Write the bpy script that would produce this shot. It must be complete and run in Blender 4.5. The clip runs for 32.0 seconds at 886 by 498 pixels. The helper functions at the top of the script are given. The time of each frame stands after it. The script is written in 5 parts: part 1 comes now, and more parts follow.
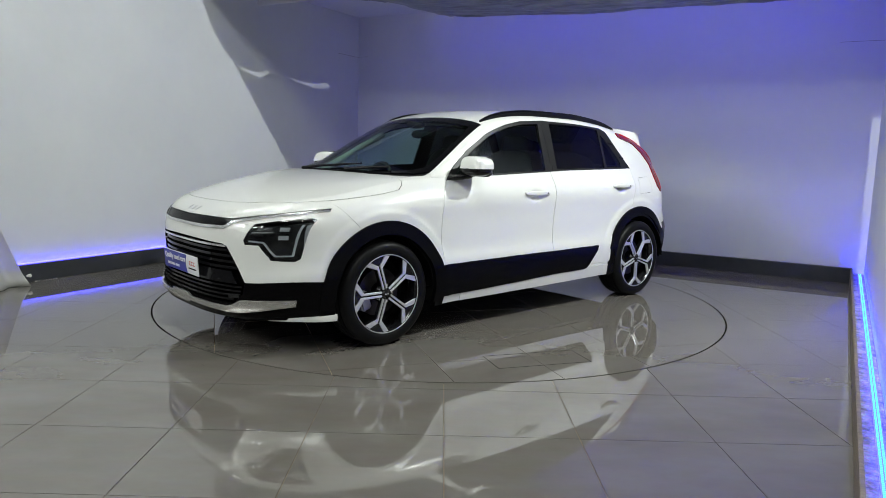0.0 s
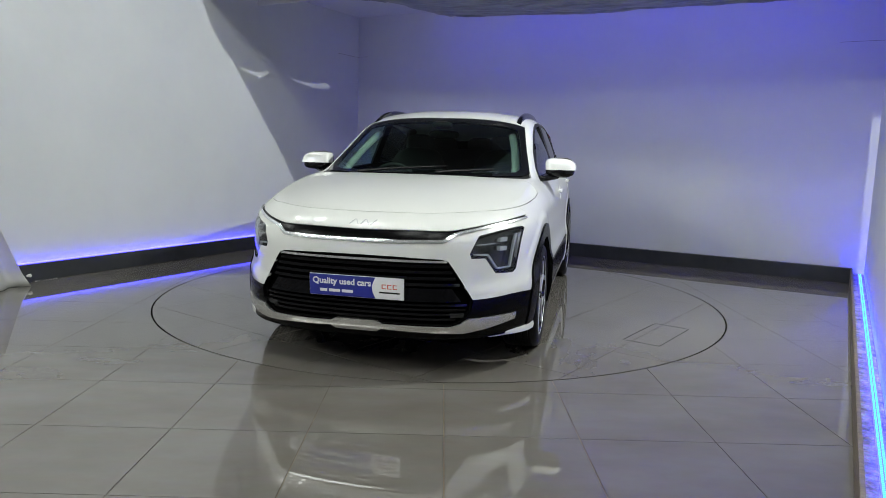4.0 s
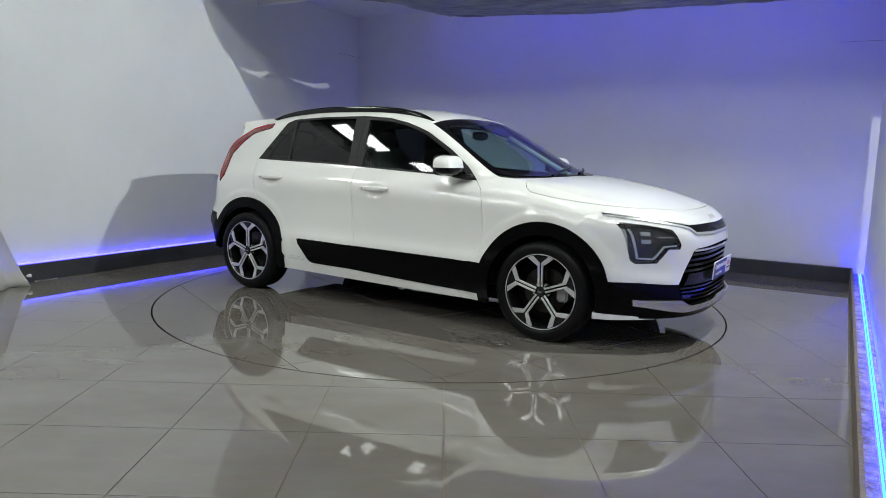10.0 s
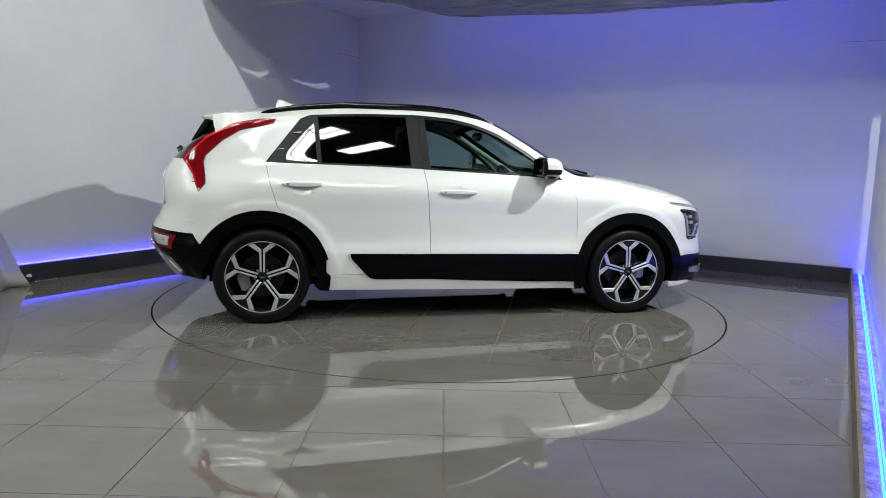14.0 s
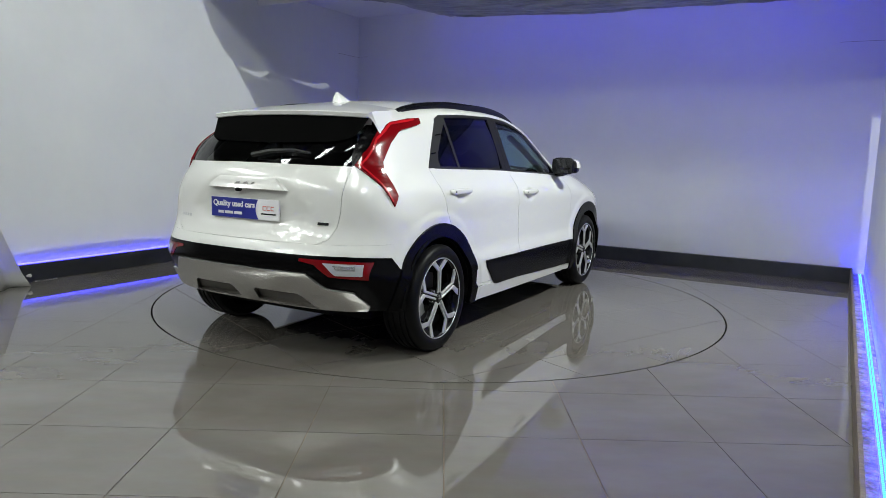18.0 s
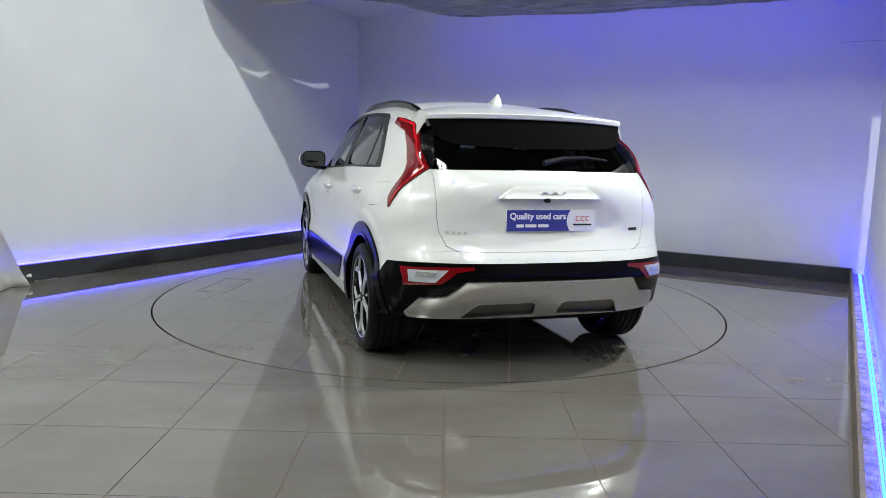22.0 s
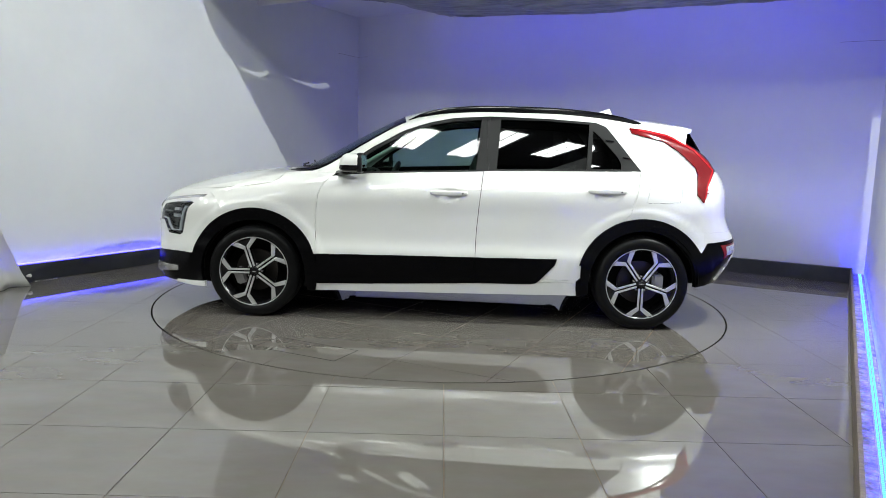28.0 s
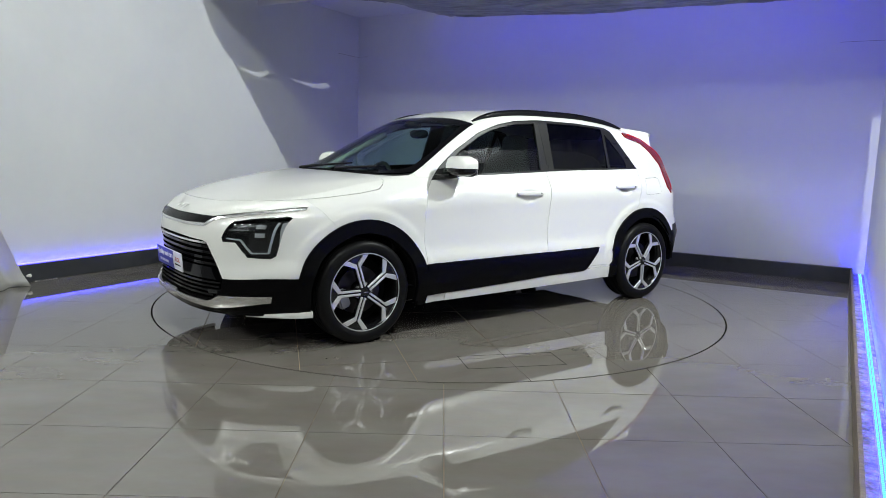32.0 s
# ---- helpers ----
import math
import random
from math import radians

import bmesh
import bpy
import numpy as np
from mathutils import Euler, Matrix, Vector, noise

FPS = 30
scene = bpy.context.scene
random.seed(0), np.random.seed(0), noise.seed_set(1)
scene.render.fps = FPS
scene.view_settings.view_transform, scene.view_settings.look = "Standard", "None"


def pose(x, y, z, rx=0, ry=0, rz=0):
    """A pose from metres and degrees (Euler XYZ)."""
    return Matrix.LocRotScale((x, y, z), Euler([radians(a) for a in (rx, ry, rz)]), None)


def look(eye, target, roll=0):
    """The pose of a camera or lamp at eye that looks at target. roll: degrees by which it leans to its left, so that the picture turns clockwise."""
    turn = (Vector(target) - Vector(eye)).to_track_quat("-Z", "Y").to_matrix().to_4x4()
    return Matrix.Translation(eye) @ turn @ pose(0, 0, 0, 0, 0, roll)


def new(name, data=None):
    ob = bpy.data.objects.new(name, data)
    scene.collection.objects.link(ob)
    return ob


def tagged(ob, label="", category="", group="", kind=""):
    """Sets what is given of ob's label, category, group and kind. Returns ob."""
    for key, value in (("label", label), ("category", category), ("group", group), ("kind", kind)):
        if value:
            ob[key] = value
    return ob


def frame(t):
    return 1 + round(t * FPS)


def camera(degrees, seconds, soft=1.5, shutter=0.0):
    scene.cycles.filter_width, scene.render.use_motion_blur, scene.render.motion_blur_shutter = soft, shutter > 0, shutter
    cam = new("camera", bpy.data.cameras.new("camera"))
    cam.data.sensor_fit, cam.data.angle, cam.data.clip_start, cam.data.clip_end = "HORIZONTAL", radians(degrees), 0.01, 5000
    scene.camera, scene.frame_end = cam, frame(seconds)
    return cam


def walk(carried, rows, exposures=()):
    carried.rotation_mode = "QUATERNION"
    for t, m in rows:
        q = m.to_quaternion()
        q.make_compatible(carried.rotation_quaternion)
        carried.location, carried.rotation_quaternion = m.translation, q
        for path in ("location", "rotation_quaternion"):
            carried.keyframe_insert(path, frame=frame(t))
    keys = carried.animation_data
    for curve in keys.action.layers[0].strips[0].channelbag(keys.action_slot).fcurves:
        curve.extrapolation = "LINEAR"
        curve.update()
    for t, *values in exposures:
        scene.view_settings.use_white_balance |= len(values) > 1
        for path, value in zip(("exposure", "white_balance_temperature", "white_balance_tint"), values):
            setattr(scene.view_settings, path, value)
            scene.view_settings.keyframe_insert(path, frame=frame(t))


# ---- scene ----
# ---- camera and light ----
cam = camera(64.88, 32.0, soft=0.55)
EYE = (0.0, -5.771, 1.201)
AIM = (EYE[0] + 0.0027, EYE[1] + 0.9903, EYE[2] - 0.1386)
STAND = look(EYE, AIM, 1.552)
walk(cam, [(0.0, STAND), (32.0, STAND)], exposures=[(0.0, 0.53), (18.0, 0.53), (18.9, 0.75), (21.0, 0.8), (28.9, 0.83), (30.0, 0.71), (31.0, 0.67), (32.0, 0.68)])

scene.view_settings.exposure = 0.0
world = bpy.data.worlds.new("hall_air")
world.use_nodes = True
world.node_tree.nodes["Background"].inputs["Color"].default_value = (0.55, 0.6, 0.7, 1)
world.node_tree.nodes["Background"].inputs["Strength"].default_value = 0.02
scene.world = world


def area_lamp(name, m, power, size_x, size_y, color, spread=180):
    data = bpy.data.lights.new(name, "AREA")
    data.shape, data.size, data.size_y = "RECTANGLE", size_x, size_y
    data.energy, data.color, data.spread = power, color, radians(spread)
    ob = new(name, data)
    ob.matrix_world = m
    return ob


# floodlight on top of the near side wall
area_lamp("flood_lamp", look((2.7, -1.4, 3.4), (-0.6, 0.6, 0.6)), 92, 0.014, 0.014, (0.935, 1.0, 0.96))


# ---- materials ----
def material(name, color, rough=0.5, metal=0.0, spec=0.5):
    m = bpy.data.materials.new(name)
    m.use_nodes = True
    b = m.node_tree.nodes["Principled BSDF"]
    b.inputs["Base Color"].default_value = (*color, 1)
    b.inputs["Roughness"].default_value = rough
    b.inputs["Metallic"].default_value = metal
    b.inputs["Specular IOR Level"].default_value = spec
    return m


def node(m, kind, **inputs):
    n = m.node_tree.nodes.new(kind)
    for k, v in inputs.items():
        n.inputs[k.replace("_", " ")].default_value = v
    return n


def wire(m, a, out, b, inp):
    m.node_tree.links.new(a.outputs[out], b.inputs[inp])


def bsdf(m):
    return m.node_tree.nodes["Principled BSDF"]


def coords(m, scale=(1, 1, 1)):
    tc = node(m, "ShaderNodeTexCoord")
    mp = node(m, "ShaderNodeMapping")
    mp.inputs["Scale"].default_value = scale
    wire(m, tc, "Object", mp, "Vector")
    return mp


def vary_color(m, scale, low, high, detail=6.0, stretch=(1, 1, 1), second=None):
    """Two-scale colour variation between low and high."""
    mp = coords(m, stretch)
    n = node(m, "ShaderNodeTexNoise", Scale=scale, Detail=detail, Roughness=0.6)
    wire(m, mp, "Vector", n, "Vector")
    r = node(m, "ShaderNodeValToRGB")
    r.color_ramp.elements[0].position, r.color_ramp.elements[1].position = 0.3, 0.7
    r.color_ramp.elements[0].color, r.color_ramp.elements[1].color = (*low, 1), (*high, 1)
    wire(m, n, "Fac", r, "Fac")
    last = (r, "Color")
    if second:
        s2, amount = second
        n2 = node(m, "ShaderNodeTexNoise", Scale=s2, Detail=3.0)
        wire(m, mp, "Vector", n2, "Vector")
        mix = node(m, "ShaderNodeMix")
        mix.data_type, mix.blend_type = "RGBA", "OVERLAY"
        mix.inputs[0].default_value = amount
        wire(m, r, "Color", mix, 6)
        wire(m, n2, "Color", mix, 7)
        last = (mix, 2)
    m.node_tree.links.new(last[0].outputs[last[1]], bsdf(m).inputs["Base Color"])
    return mp


def relief(m, scale, strength, distance=0.01, stretch=(1, 1, 1), detail=4.0):
    mp = coords(m, stretch)
    n = node(m, "ShaderNodeTexNoise", Scale=scale, Detail=detail)
    wire(m, mp, "Vector", n, "Vector")
    b = node(m, "ShaderNodeBump", Strength=strength, Distance=distance)
    wire(m, n, "Fac", b, "Height")
    wire(m, b, "Normal", bsdf(m), "Normal")


def glowing(name, color, strength):
    m = material(name, color, 0.4)
    bsdf(m).inputs["Emission Color"].default_value = (*color, 1)
    bsdf(m).inputs["Emission Strength"].default_value = strength
    return m


WALL = material("painted_wall", (0.72, 0.73, 0.75), 0.55)
vary_color(WALL, 0.9, (0.68, 0.69, 0.72), (0.75, 0.76, 0.78), second=(14.0, 0.06))
relief(WALL, 60, 0.08, 0.004)
TILE = material("polished_tile", (0.2, 0.19, 0.18), 0.06, spec=0.6)
vary_color(TILE, 1.4, (0.128, 0.113, 0.098), (0.16, 0.149, 0.137), stretch=(1, 2, 1), second=(7.0, 0.06))
bsdf(TILE).inputs["IOR"].default_value = 1.7
bsdf(TILE).inputs["Roughness"].default_value = 0.022
GROUT = material("tile_grout", (0.1, 0.085, 0.065), 0.8)
vary_color(GROUT, 0.6, (0.035, 0.028, 0.022), (0.38, 0.26, 0.15), second=(9.0, 0.3))
PLINTH = material("dark_plinth", (0.035, 0.037, 0.042), 0.35)
vary_color(PLINTH, 4.0, (0.028, 0.03, 0.035), (0.05, 0.052, 0.058))
TRIM_WOOD = material("brown_edge_trim", (0.16, 0.12, 0.085), 0.5)
vary_color(TRIM_WOOD, 9.0, (0.11, 0.085, 0.06), (0.22, 0.17, 0.12), stretch=(1, 6, 1))
RUBBLE = material("rough_concrete", (0.3, 0.28, 0.27), 0.9)
vary_color(RUBBLE, 16.0, (0.12, 0.11, 0.11), (0.5, 0.47, 0.46), second=(60.0, 0.5))
relief(RUBBLE, 45, 1.0, 0.02)
LED = glowing("blue_led", (0.02, 0.14, 1.0), 6.0)
LED_TAPE = glowing("blue_led_tape", (0.004, 0.005, 1.0), 34.0)
LED_HID = glowing("blue_led_cove", (0.035, 0.03, 1.0), 12.0)
LED_TOP = glowing("blue_led_soffit", (0.06, 0.055, 1.0), 11.5)
PANEL = glowing("hall_skylight_and_fill", (0.945, 1.0, 0.955), 17.0)
HALL = material("dark_hall_cladding", (0.1, 0.1, 0.1), 0.7)
vary_color(HALL, 1.0, (0.08, 0.08, 0.085), (0.12, 0.12, 0.125))
SHEET = material("clear_plastic_sheet", (0.45, 0.47, 0.48), 0.35, spec=0.4)
vary_color(SHEET, 3.0, (0.1, 0.115, 0.11), (0.36, 0.38, 0.38), stretch=(1, 4, 1), second=(18.0, 0.4))
relief(SHEET, 9, 0.25, 0.02, stretch=(1, 4, 1))
CLOTH = material("white_cloth", (0.6, 0.6, 0.6), 0.85)
vary_color(CLOTH, 6.0, (0.76, 0.75, 0.72), (0.86, 0.85, 0.82), stretch=(1, 1, 0.3))


# ---- mesh helpers ----
def mesh_of(bm, name, mat, smooth=None):
    me = bpy.data.meshes.new(name)
    bm.normal_update()
    bm.to_mesh(me)
    bm.free()
    me.materials.append(mat)
    if smooth is not None:
        me.shade_smooth()
        if smooth > 0:
            me.set_sharp_from_angle(angle=radians(smooth))
    return me


def part(name, bm, mat, parent, label="", smooth=None):
    ob = new(name, mesh_of(bm, name, mat, smooth))
    ob.parent = parent
    if label:
        ob["label"] = label
    return ob


def thing(name, bm, mat, label, category, group="", kind="", smooth=None):
    return tagged(new(name, mesh_of(bm, name, mat, smooth)), label, category, group, kind)


def box(bm, x0, x1, y0, y1, z0, z1, bevel=0.0):
    m = Matrix.LocRotScale(((x0 + x1) / 2, (y0 + y1) / 2, (z0 + z1) / 2), None, (x1 - x0, y1 - y0, z1 - z0))
    made = bmesh.ops.create_cube(bm, size=1, matrix=m)["verts"]
    if bevel:
        edges = list({e for v in made for e in v.link_edges})
        bmesh.ops.bevel(bm, geom=edges, offset=bevel, segments=2, affect="EDGES")
    return bm


def new_box(x0, x1, y0, y1, z0, z1, bevel=0.0):
    return box(bmesh.new(), x0, x1, y0, y1, z0, z1, bevel)


# ---- the stage: its corner is the origin of the room's own frame, u along the back wall, v towards the camera ----
CORNER = Vector((-1.221, 4.219, 0))
TURN = -29.8
ROOM = Matrix.Translation(CORNER) @ pose(0, 0, 0, 0, 0, TURN)  # local x = u, local -y = v


def roomy(ob):
    ob.matrix_world = ROOM
    return ob


U_END = 6.28
wall = roomy(thing("wall_back", new_box(-0.15, U_END + 0.15, 0, 0.15, -0.3, 3.3), WALL, "pale grey painted back wall in blue glow", "wall", kind="structure"))
# the unseen stretch beyond v 5 is added length that shades the near floor
wall = roomy(thing("wall_left", new_box(-0.15, 0, -6.6, 0, -0.3, 3.05), WALL, "pale grey painted side wall lit by a floodlight", "wall", kind="structure"))
wall = roomy(thing("wall_right", new_box(U_END, U_END + 0.15, -6.2, 0, -0.3, 3.0), WALL, "white painted side wall above a blue light strip", "wall", kind="structure"))
wall = roomy(thing("wall_side", new_box(-4.15, -4.0, -16.15, 0.15, -0.3, 6.5), HALL, "plain dark hall wall", "wall", kind="structure"))
wall = roomy(thing("wall_end", new_box(-4.15, 14.15, 0.2, 0.35, -0.3, 6.5), HALL, "plain dark hall wall", "wall", kind="structure"))
wall = roomy(thing("wall_hall", new_box(-4.15, 14, -16.15, -16, -0.3, 6.5), HALL, "plain dark hall wall", "wall", kind="structure"))
wall = roomy(thing("wall_far", new_box(14, 14.15, -16.15, 0.15, -0.3, 6.5), HALL, "plain dark hall wall", "wall", kind="structure"))
ceiling = roomy(thing("ceiling", new_box(-0.15, U_END + 0.15, -1.9, 0.15, 3.0, 3.1), WALL, "low painted soffit over the stage corner", "ceiling", kind="structure"))
roomy(thing("ceiling_fascia", new_box(0, U_END + 0.15, -1.93, -1.9, 2.8, 3.1), WALL, "painted fascia board closing the soffit", "fascia", kind="structure"))
roof = roomy(thing("ceiling_hall", new_box(-4.15, 14.15, -16.15, 0.35, 6.5, 6.6), HALL, "grey metal hall roof", "ceiling", kind="structure"))

# skirting plinth along the walls, with blue light on its top
roomy(thing("baseboard_left", new_box(0.0, 0.06, -5.1, -0.06, 0, 0.15, 0.004), PLINTH, "dark grey skirting plinth", "skirting", kind="structure"))
roomy(thing("baseboard_back", new_box(0.0, U_END - 0.1, -0.06, 0, 0, 0.15, 0.004), PLINTH, "dark grey skirting plinth", "skirting", kind="structure"))
bm = new_box(U_END - 0.1, U_END, -6.2, -0.0, 0, 0.095, 0.003)
kerb = roomy(thing("baseboard_right", bm, RUBBLE, "rough concrete kerb with a brown edge trim", "kerb", kind="structure"))
bm = new_box(U_END - 0.118, U_END - 0.101, -6.2, -0.0, 0, 0.145, 0.003)
part("edge_trim", bm, TRIM_WOOD, kerb, "brown wooden edge trim")

# blue light strips: a run of small diodes on a tape
strip = tagged(new("led_strip"), "bright blue led strip lying along the wall foot", "led strip")
strip.matrix_world = ROOM
part("tape", new_box(U_END - 0.05, U_END - 0.02, -6.2, -0.03, 0.095, 0.101), LED_TAPE, strip)
bm = bmesh.new()
for i in range(370):
    v = -0.05 - i * 0.0166
    for u in (0.046, 0.033):
        box(bm, U_END - u, U_END - u + 0.008, v - 0.008, v, 0.101, 0.105)
tagged(part("led_chain", bm, LED, strip), kind="stuff")
cove = tagged(new("cove_light"), "blue led strip hidden on the skirting top", "led strip")
cove.matrix_world = ROOM
part("tape", new_box(0.004, 0.03, -5.05, -0.1, 0.151, 0.157), LED_HID, cove)
cove = tagged(new("cove_light"), "blue led strip hidden under the soffit", "led strip")
cove.matrix_world = ROOM
part("tape", new_box(1.35, U_END - 0.1, -0.74, -0.7, 2.985, 2.995), LED_TOP, cove)

# faint board joint in the painted walls
roomy(thing("wall_trim", new_box(0.0, 0.16, -0.0025, 0, 2.467, 2.4692), TRIM_WOOD, "faint board joint in the painted wall", "joint", kind="structure"))
roomy(thing("wall_trim", new_box(0.0, 0.0025, -0.45, -0.003, 2.463, 2.4652), TRIM_WOOD, "faint board joint in the painted wall", "joint", kind="structure"))
roomy(thing("wall_trim", new_box(5.86, U_END, -0.0025, 0, 2.368, 2.3702), TRIM_WOOD, "faint board joint in the painted wall", "joint", kind="structure"))

# ---- floor: polished tiles 0.6 m square round the turntable ----
RIM = 2.246
bm = bmesh.new()
box(bm, -14, 16, -22, 9, -0.12, -0.0045)
floor_slab = thing("floor", bm, GROUT, "polished grey porcelain tile floor", "floor", kind="structure")
TX, TY, TS = 0.033, -0.606, 0.582
GAP = 0.0019


def rim_piece(x0, x1, y0, y1, r, z=0.0):
    """A tile's outline outside the disc, walked as a polygon."""
    def inside(p):
        return math.hypot(*p) < r
    corners = [(x0, y0), (x1, y0), (x1, y1), (x0, y1)]
    fine = []
    for (ax, ay), (bx, by) in zip(corners, corners[1:] + corners[:1]):
        for k in range(60):
            fine.append((ax + (bx - ax) * k / 60, ay + (by - ay) * k / 60))
    if not any(inside(p) for p in fine):
        return corners
    if all(inside(p) for p in fine):
        return None
    start = next(i for i in range(len(fine)) if inside(fine[i - 1]) and not inside(fine[i]))
    fine = fine[start:] + fine[:start]
    poly = []
    for i, p in enumerate(fine):
        if inside(p):
            break
        if i % 6 == 0 or p in corners or inside(fine[(i + 1) % len(fine)]):
            poly.append(p)
    a1, a0 = math.atan2(poly[-1][1], poly[-1][0]), math.atan2(poly[0][1], poly[0][0])
    turn = (a0 - a1 + math.pi) % (2 * math.pi) - math.pi
    n = max(2, int(abs(turn) / 0.03))
    for k in range(n + 1):
        a = a1 + turn * k / n
        poly.append((r * math.cos(a), r * math.sin(a)))
    return poly


def slab(poly, z0, z1):
    bm = bmesh.new()
    top = [bm.verts.new((x, y, z1)) for x, y in poly]
    f = bm.faces.new(top)
    if f.normal.z < 0:
        f.normal_flip()
    low = bmesh.ops.extrude_face_region(bm, geom=[f])["geom"]
    for g in low:
        if isinstance(g, bmesh.types.BMVert):
            g.co.z = z0
    bmesh.ops.recalc_face_normals(bm, faces=bm.faces)
    return bm


far_tiles = bmesh.new()
for i in range(-28, 32):
    for j in range(-32, 10):
        x0, y0 = TX + i * TS, TY + j * TS
        cx, cy = x0 + TS / 2, y0 + TS / 2
        near = ROOM.inverted() @ Vector((cx, cy, 0))
        if near.x < -3.8 or near.y > 0.35 or near.x > 13.8 or near.y < -15.8:
            continue
        if near.x < -0.35 or near.x > 7.5 or cy < -5.6:
            box(far_tiles, x0 + GAP, x0 + TS - GAP, y0 + GAP, y0 + TS - GAP, -0.004, 0.0)
            continue
        poly = rim_piece(x0 + GAP, x0 + TS - GAP, y0 + GAP, y0 + TS - GAP, RIM + 0.006)
        if poly:
            part("tile", slab(poly, -0.004, 0.0), TILE, floor_slab)

tagged(part("tile_field", far_tiles, TILE, floor_slab, "polished grey tiles of the hall beyond"), kind="stuff")

# turntable: a disc with its own tiles
DARK_GAP = material("turntable_gap", (0.006, 0.006, 0.006), 0.9, spec=0.05)
bm = bmesh.new()
bmesh.ops.create_cone(bm, cap_ends=True, segments=160, radius1=RIM - 0.007, radius2=RIM - 0.007, depth=0.006, matrix=Matrix.Translation((0, 0, -0.0068)))
turntable = thing("turntable", bm, GROUT, "round turntable set flush in the tiled floor", "turntable")


def disc_piece(x0, x1, y0, y1, r):
    """A tile's outline inside the disc of radius r, or None."""
    corners = [(x0, y0), (x1, y0), (x1, y1), (x0, y1)]
    fine = [(ax + (bx - ax) * k / 60, ay + (by - ay) * k / 60) for (ax, ay), (bx, by) in zip(corners, corners[1:] + corners[:1]) for k in range(60)]
    ins = [math.hypot(*p) < r for p in fine]
    if all(ins):
        return corners
    if not any(ins):
        return None
    start = next(i for i in range(len(fine)) if ins[i] and not ins[i - 1])
    fine, ins = fine[start:] + fine[:start], ins[start:] + ins[:start]
    stop = next(i for i in range(len(fine)) if not ins[i])
    poly = [p for i, p in enumerate(fine[:stop]) if i % 6 == 0 or p in corners or i == stop - 1]
    a1, a0 = math.atan2(poly[-1][1], poly[-1][0]), math.atan2(poly[0][1], poly[0][0])
    turn = (a0 - a1 + math.pi) % (2 * math.pi) - math.pi
    n = max(2, int(abs(turn) / 0.03))
    return poly + [(r * math.cos(a1 + turn * k / n), r * math.sin(a1 + turn * k / n)) for k in range(n + 1)]


GRID_TURN = pose(0, 0, 0, 0, 0, -23.5)
for i in range(-5, 5):
    for j in range(-5, 5):
        x0, y0 = 0.01 + 0.6 * i, 0.605 + 0.6 * j
        poly = disc_piece(x0 + 0.002, x0 + 0.598, y0 + 0.002, y0 + 0.598, RIM - 0.006)
        if poly and len(poly) > 2:
            bm = slab(poly, -0.0035, 0.0)
            bm.transform(GRID_TURN)
            part("tile", bm, TILE, turntable)
bm = bmesh.new()
ends = [[bm.verts.new((r * math.cos(a), r * math.sin(a), -0.0032)) for a in (2 * math.pi * k / 160 for k in range(160))] for r in (RIM - 0.0085, RIM + 0.0055)]
for k in range(160):
    bm.faces.new((ends[0][k], ends[1][k], ends[1][(k + 1) % 160], ends[0][(k + 1) % 160]))
part("rim_gap", bm, DARK_GAP, turntable, "dark gap round the disc")
# joints of a small hatch in the turntable
bm = bmesh.new()
for x0, x1, y0, y1 in ((-0.297, 0.29, 1.743, 1.747), (-0.297, 0.29, 1.988, 1.992), (-0.299, -0.295, 1.743, 1.992), (0.288, 0.292, 1.743, 1.992)):
    box(bm, x0, x1, y0, y1, -0.002, 0.0008)
bm.transform(GRID_TURN)
part("hatch_joint", bm, DARK_GAP, turntable, "dark joint round a hatch")

# skylights of the hall roof, four panes each: one row of small ones, the others large;
# the rows at v 12.2 and 14.8 are fill light added to brighten the back wall
for v, wide, deep, row in ((5.5, 0.06, 0.26, (-1.2, 0.4, 2.0, 3.6)), (8.4, 0.16, 0.47, (-3.3, 4.6, 6.4, 8.4)),
                           (12.2, 0.16, 0.47, (-2.6, -1.0)), (14.8, 0.16, 0.47, (-3.0, -1.4, 0.2, 1.8, 3.4))):
    for u in row:
        light = roomy(tagged(new("skylight"), "bright milky hall roof panel: skylight, or added fill light in the far rows", "skylight", "hall skylights"))
        for k in (-1, 1):
            for h in (-1, 1):
                cu, cv = u + k * (wide + 0.03), -v + h * (deep + 0.03)
                part("pane", new_box(cu - wide, cu + wide, cv - deep, cv + deep, 6.44, 6.49), PANEL, light)


# plastic sheets slung under the soffit: two lengths, with unseen slits added between them to shape light
REAR_EDGE = [(0.0, 3.2), (1.14, 2.985), (1.3, 2.92), (1.5, 2.84), (1.89, 2.752), (2.29, 2.724), (3.3, 2.677), (4.19, 2.658), (4.98, 2.657), (6.2, 2.645)]
SLIT_LINE = [(0.8, 2.95), (1.6, 2.94), (1.784, 3.16), (1.997, 3.29), (2.182, 3.25), (2.246, 3.12), (2.342, 3.12), (2.468, 3.215), (2.565, 3.16), (2.62, 2.94), (2.75, 2.9)]


def hang(u, v):
    """Height of the sheet."""
    f = min(1, max(0, (v - 1.0) / 0.5))
    f = f * f * (3 - 2 * f)
    z = min(2.975, float(np.interp(u, *zip(*REAR_EDGE)))) * (1 - f)
    rise = min(1, max(0, (1.8 - u) / 1.2))
    z += f * (2.75 + rise * (0.05 + 0.2 * min(1, max(0, (2.7 - v) / 0.9))))
    calm = 1 - 0.85 * f
    return z + calm * (0.014 * noise.noise((u * 3, v * 4, 0)) + 0.006 * noise.noise((u * 11, v * 13, 3)) - 0.012 * abs(math.sin(u * 2.1 + 0.4)) * (v < 0.85) * (u > 2))


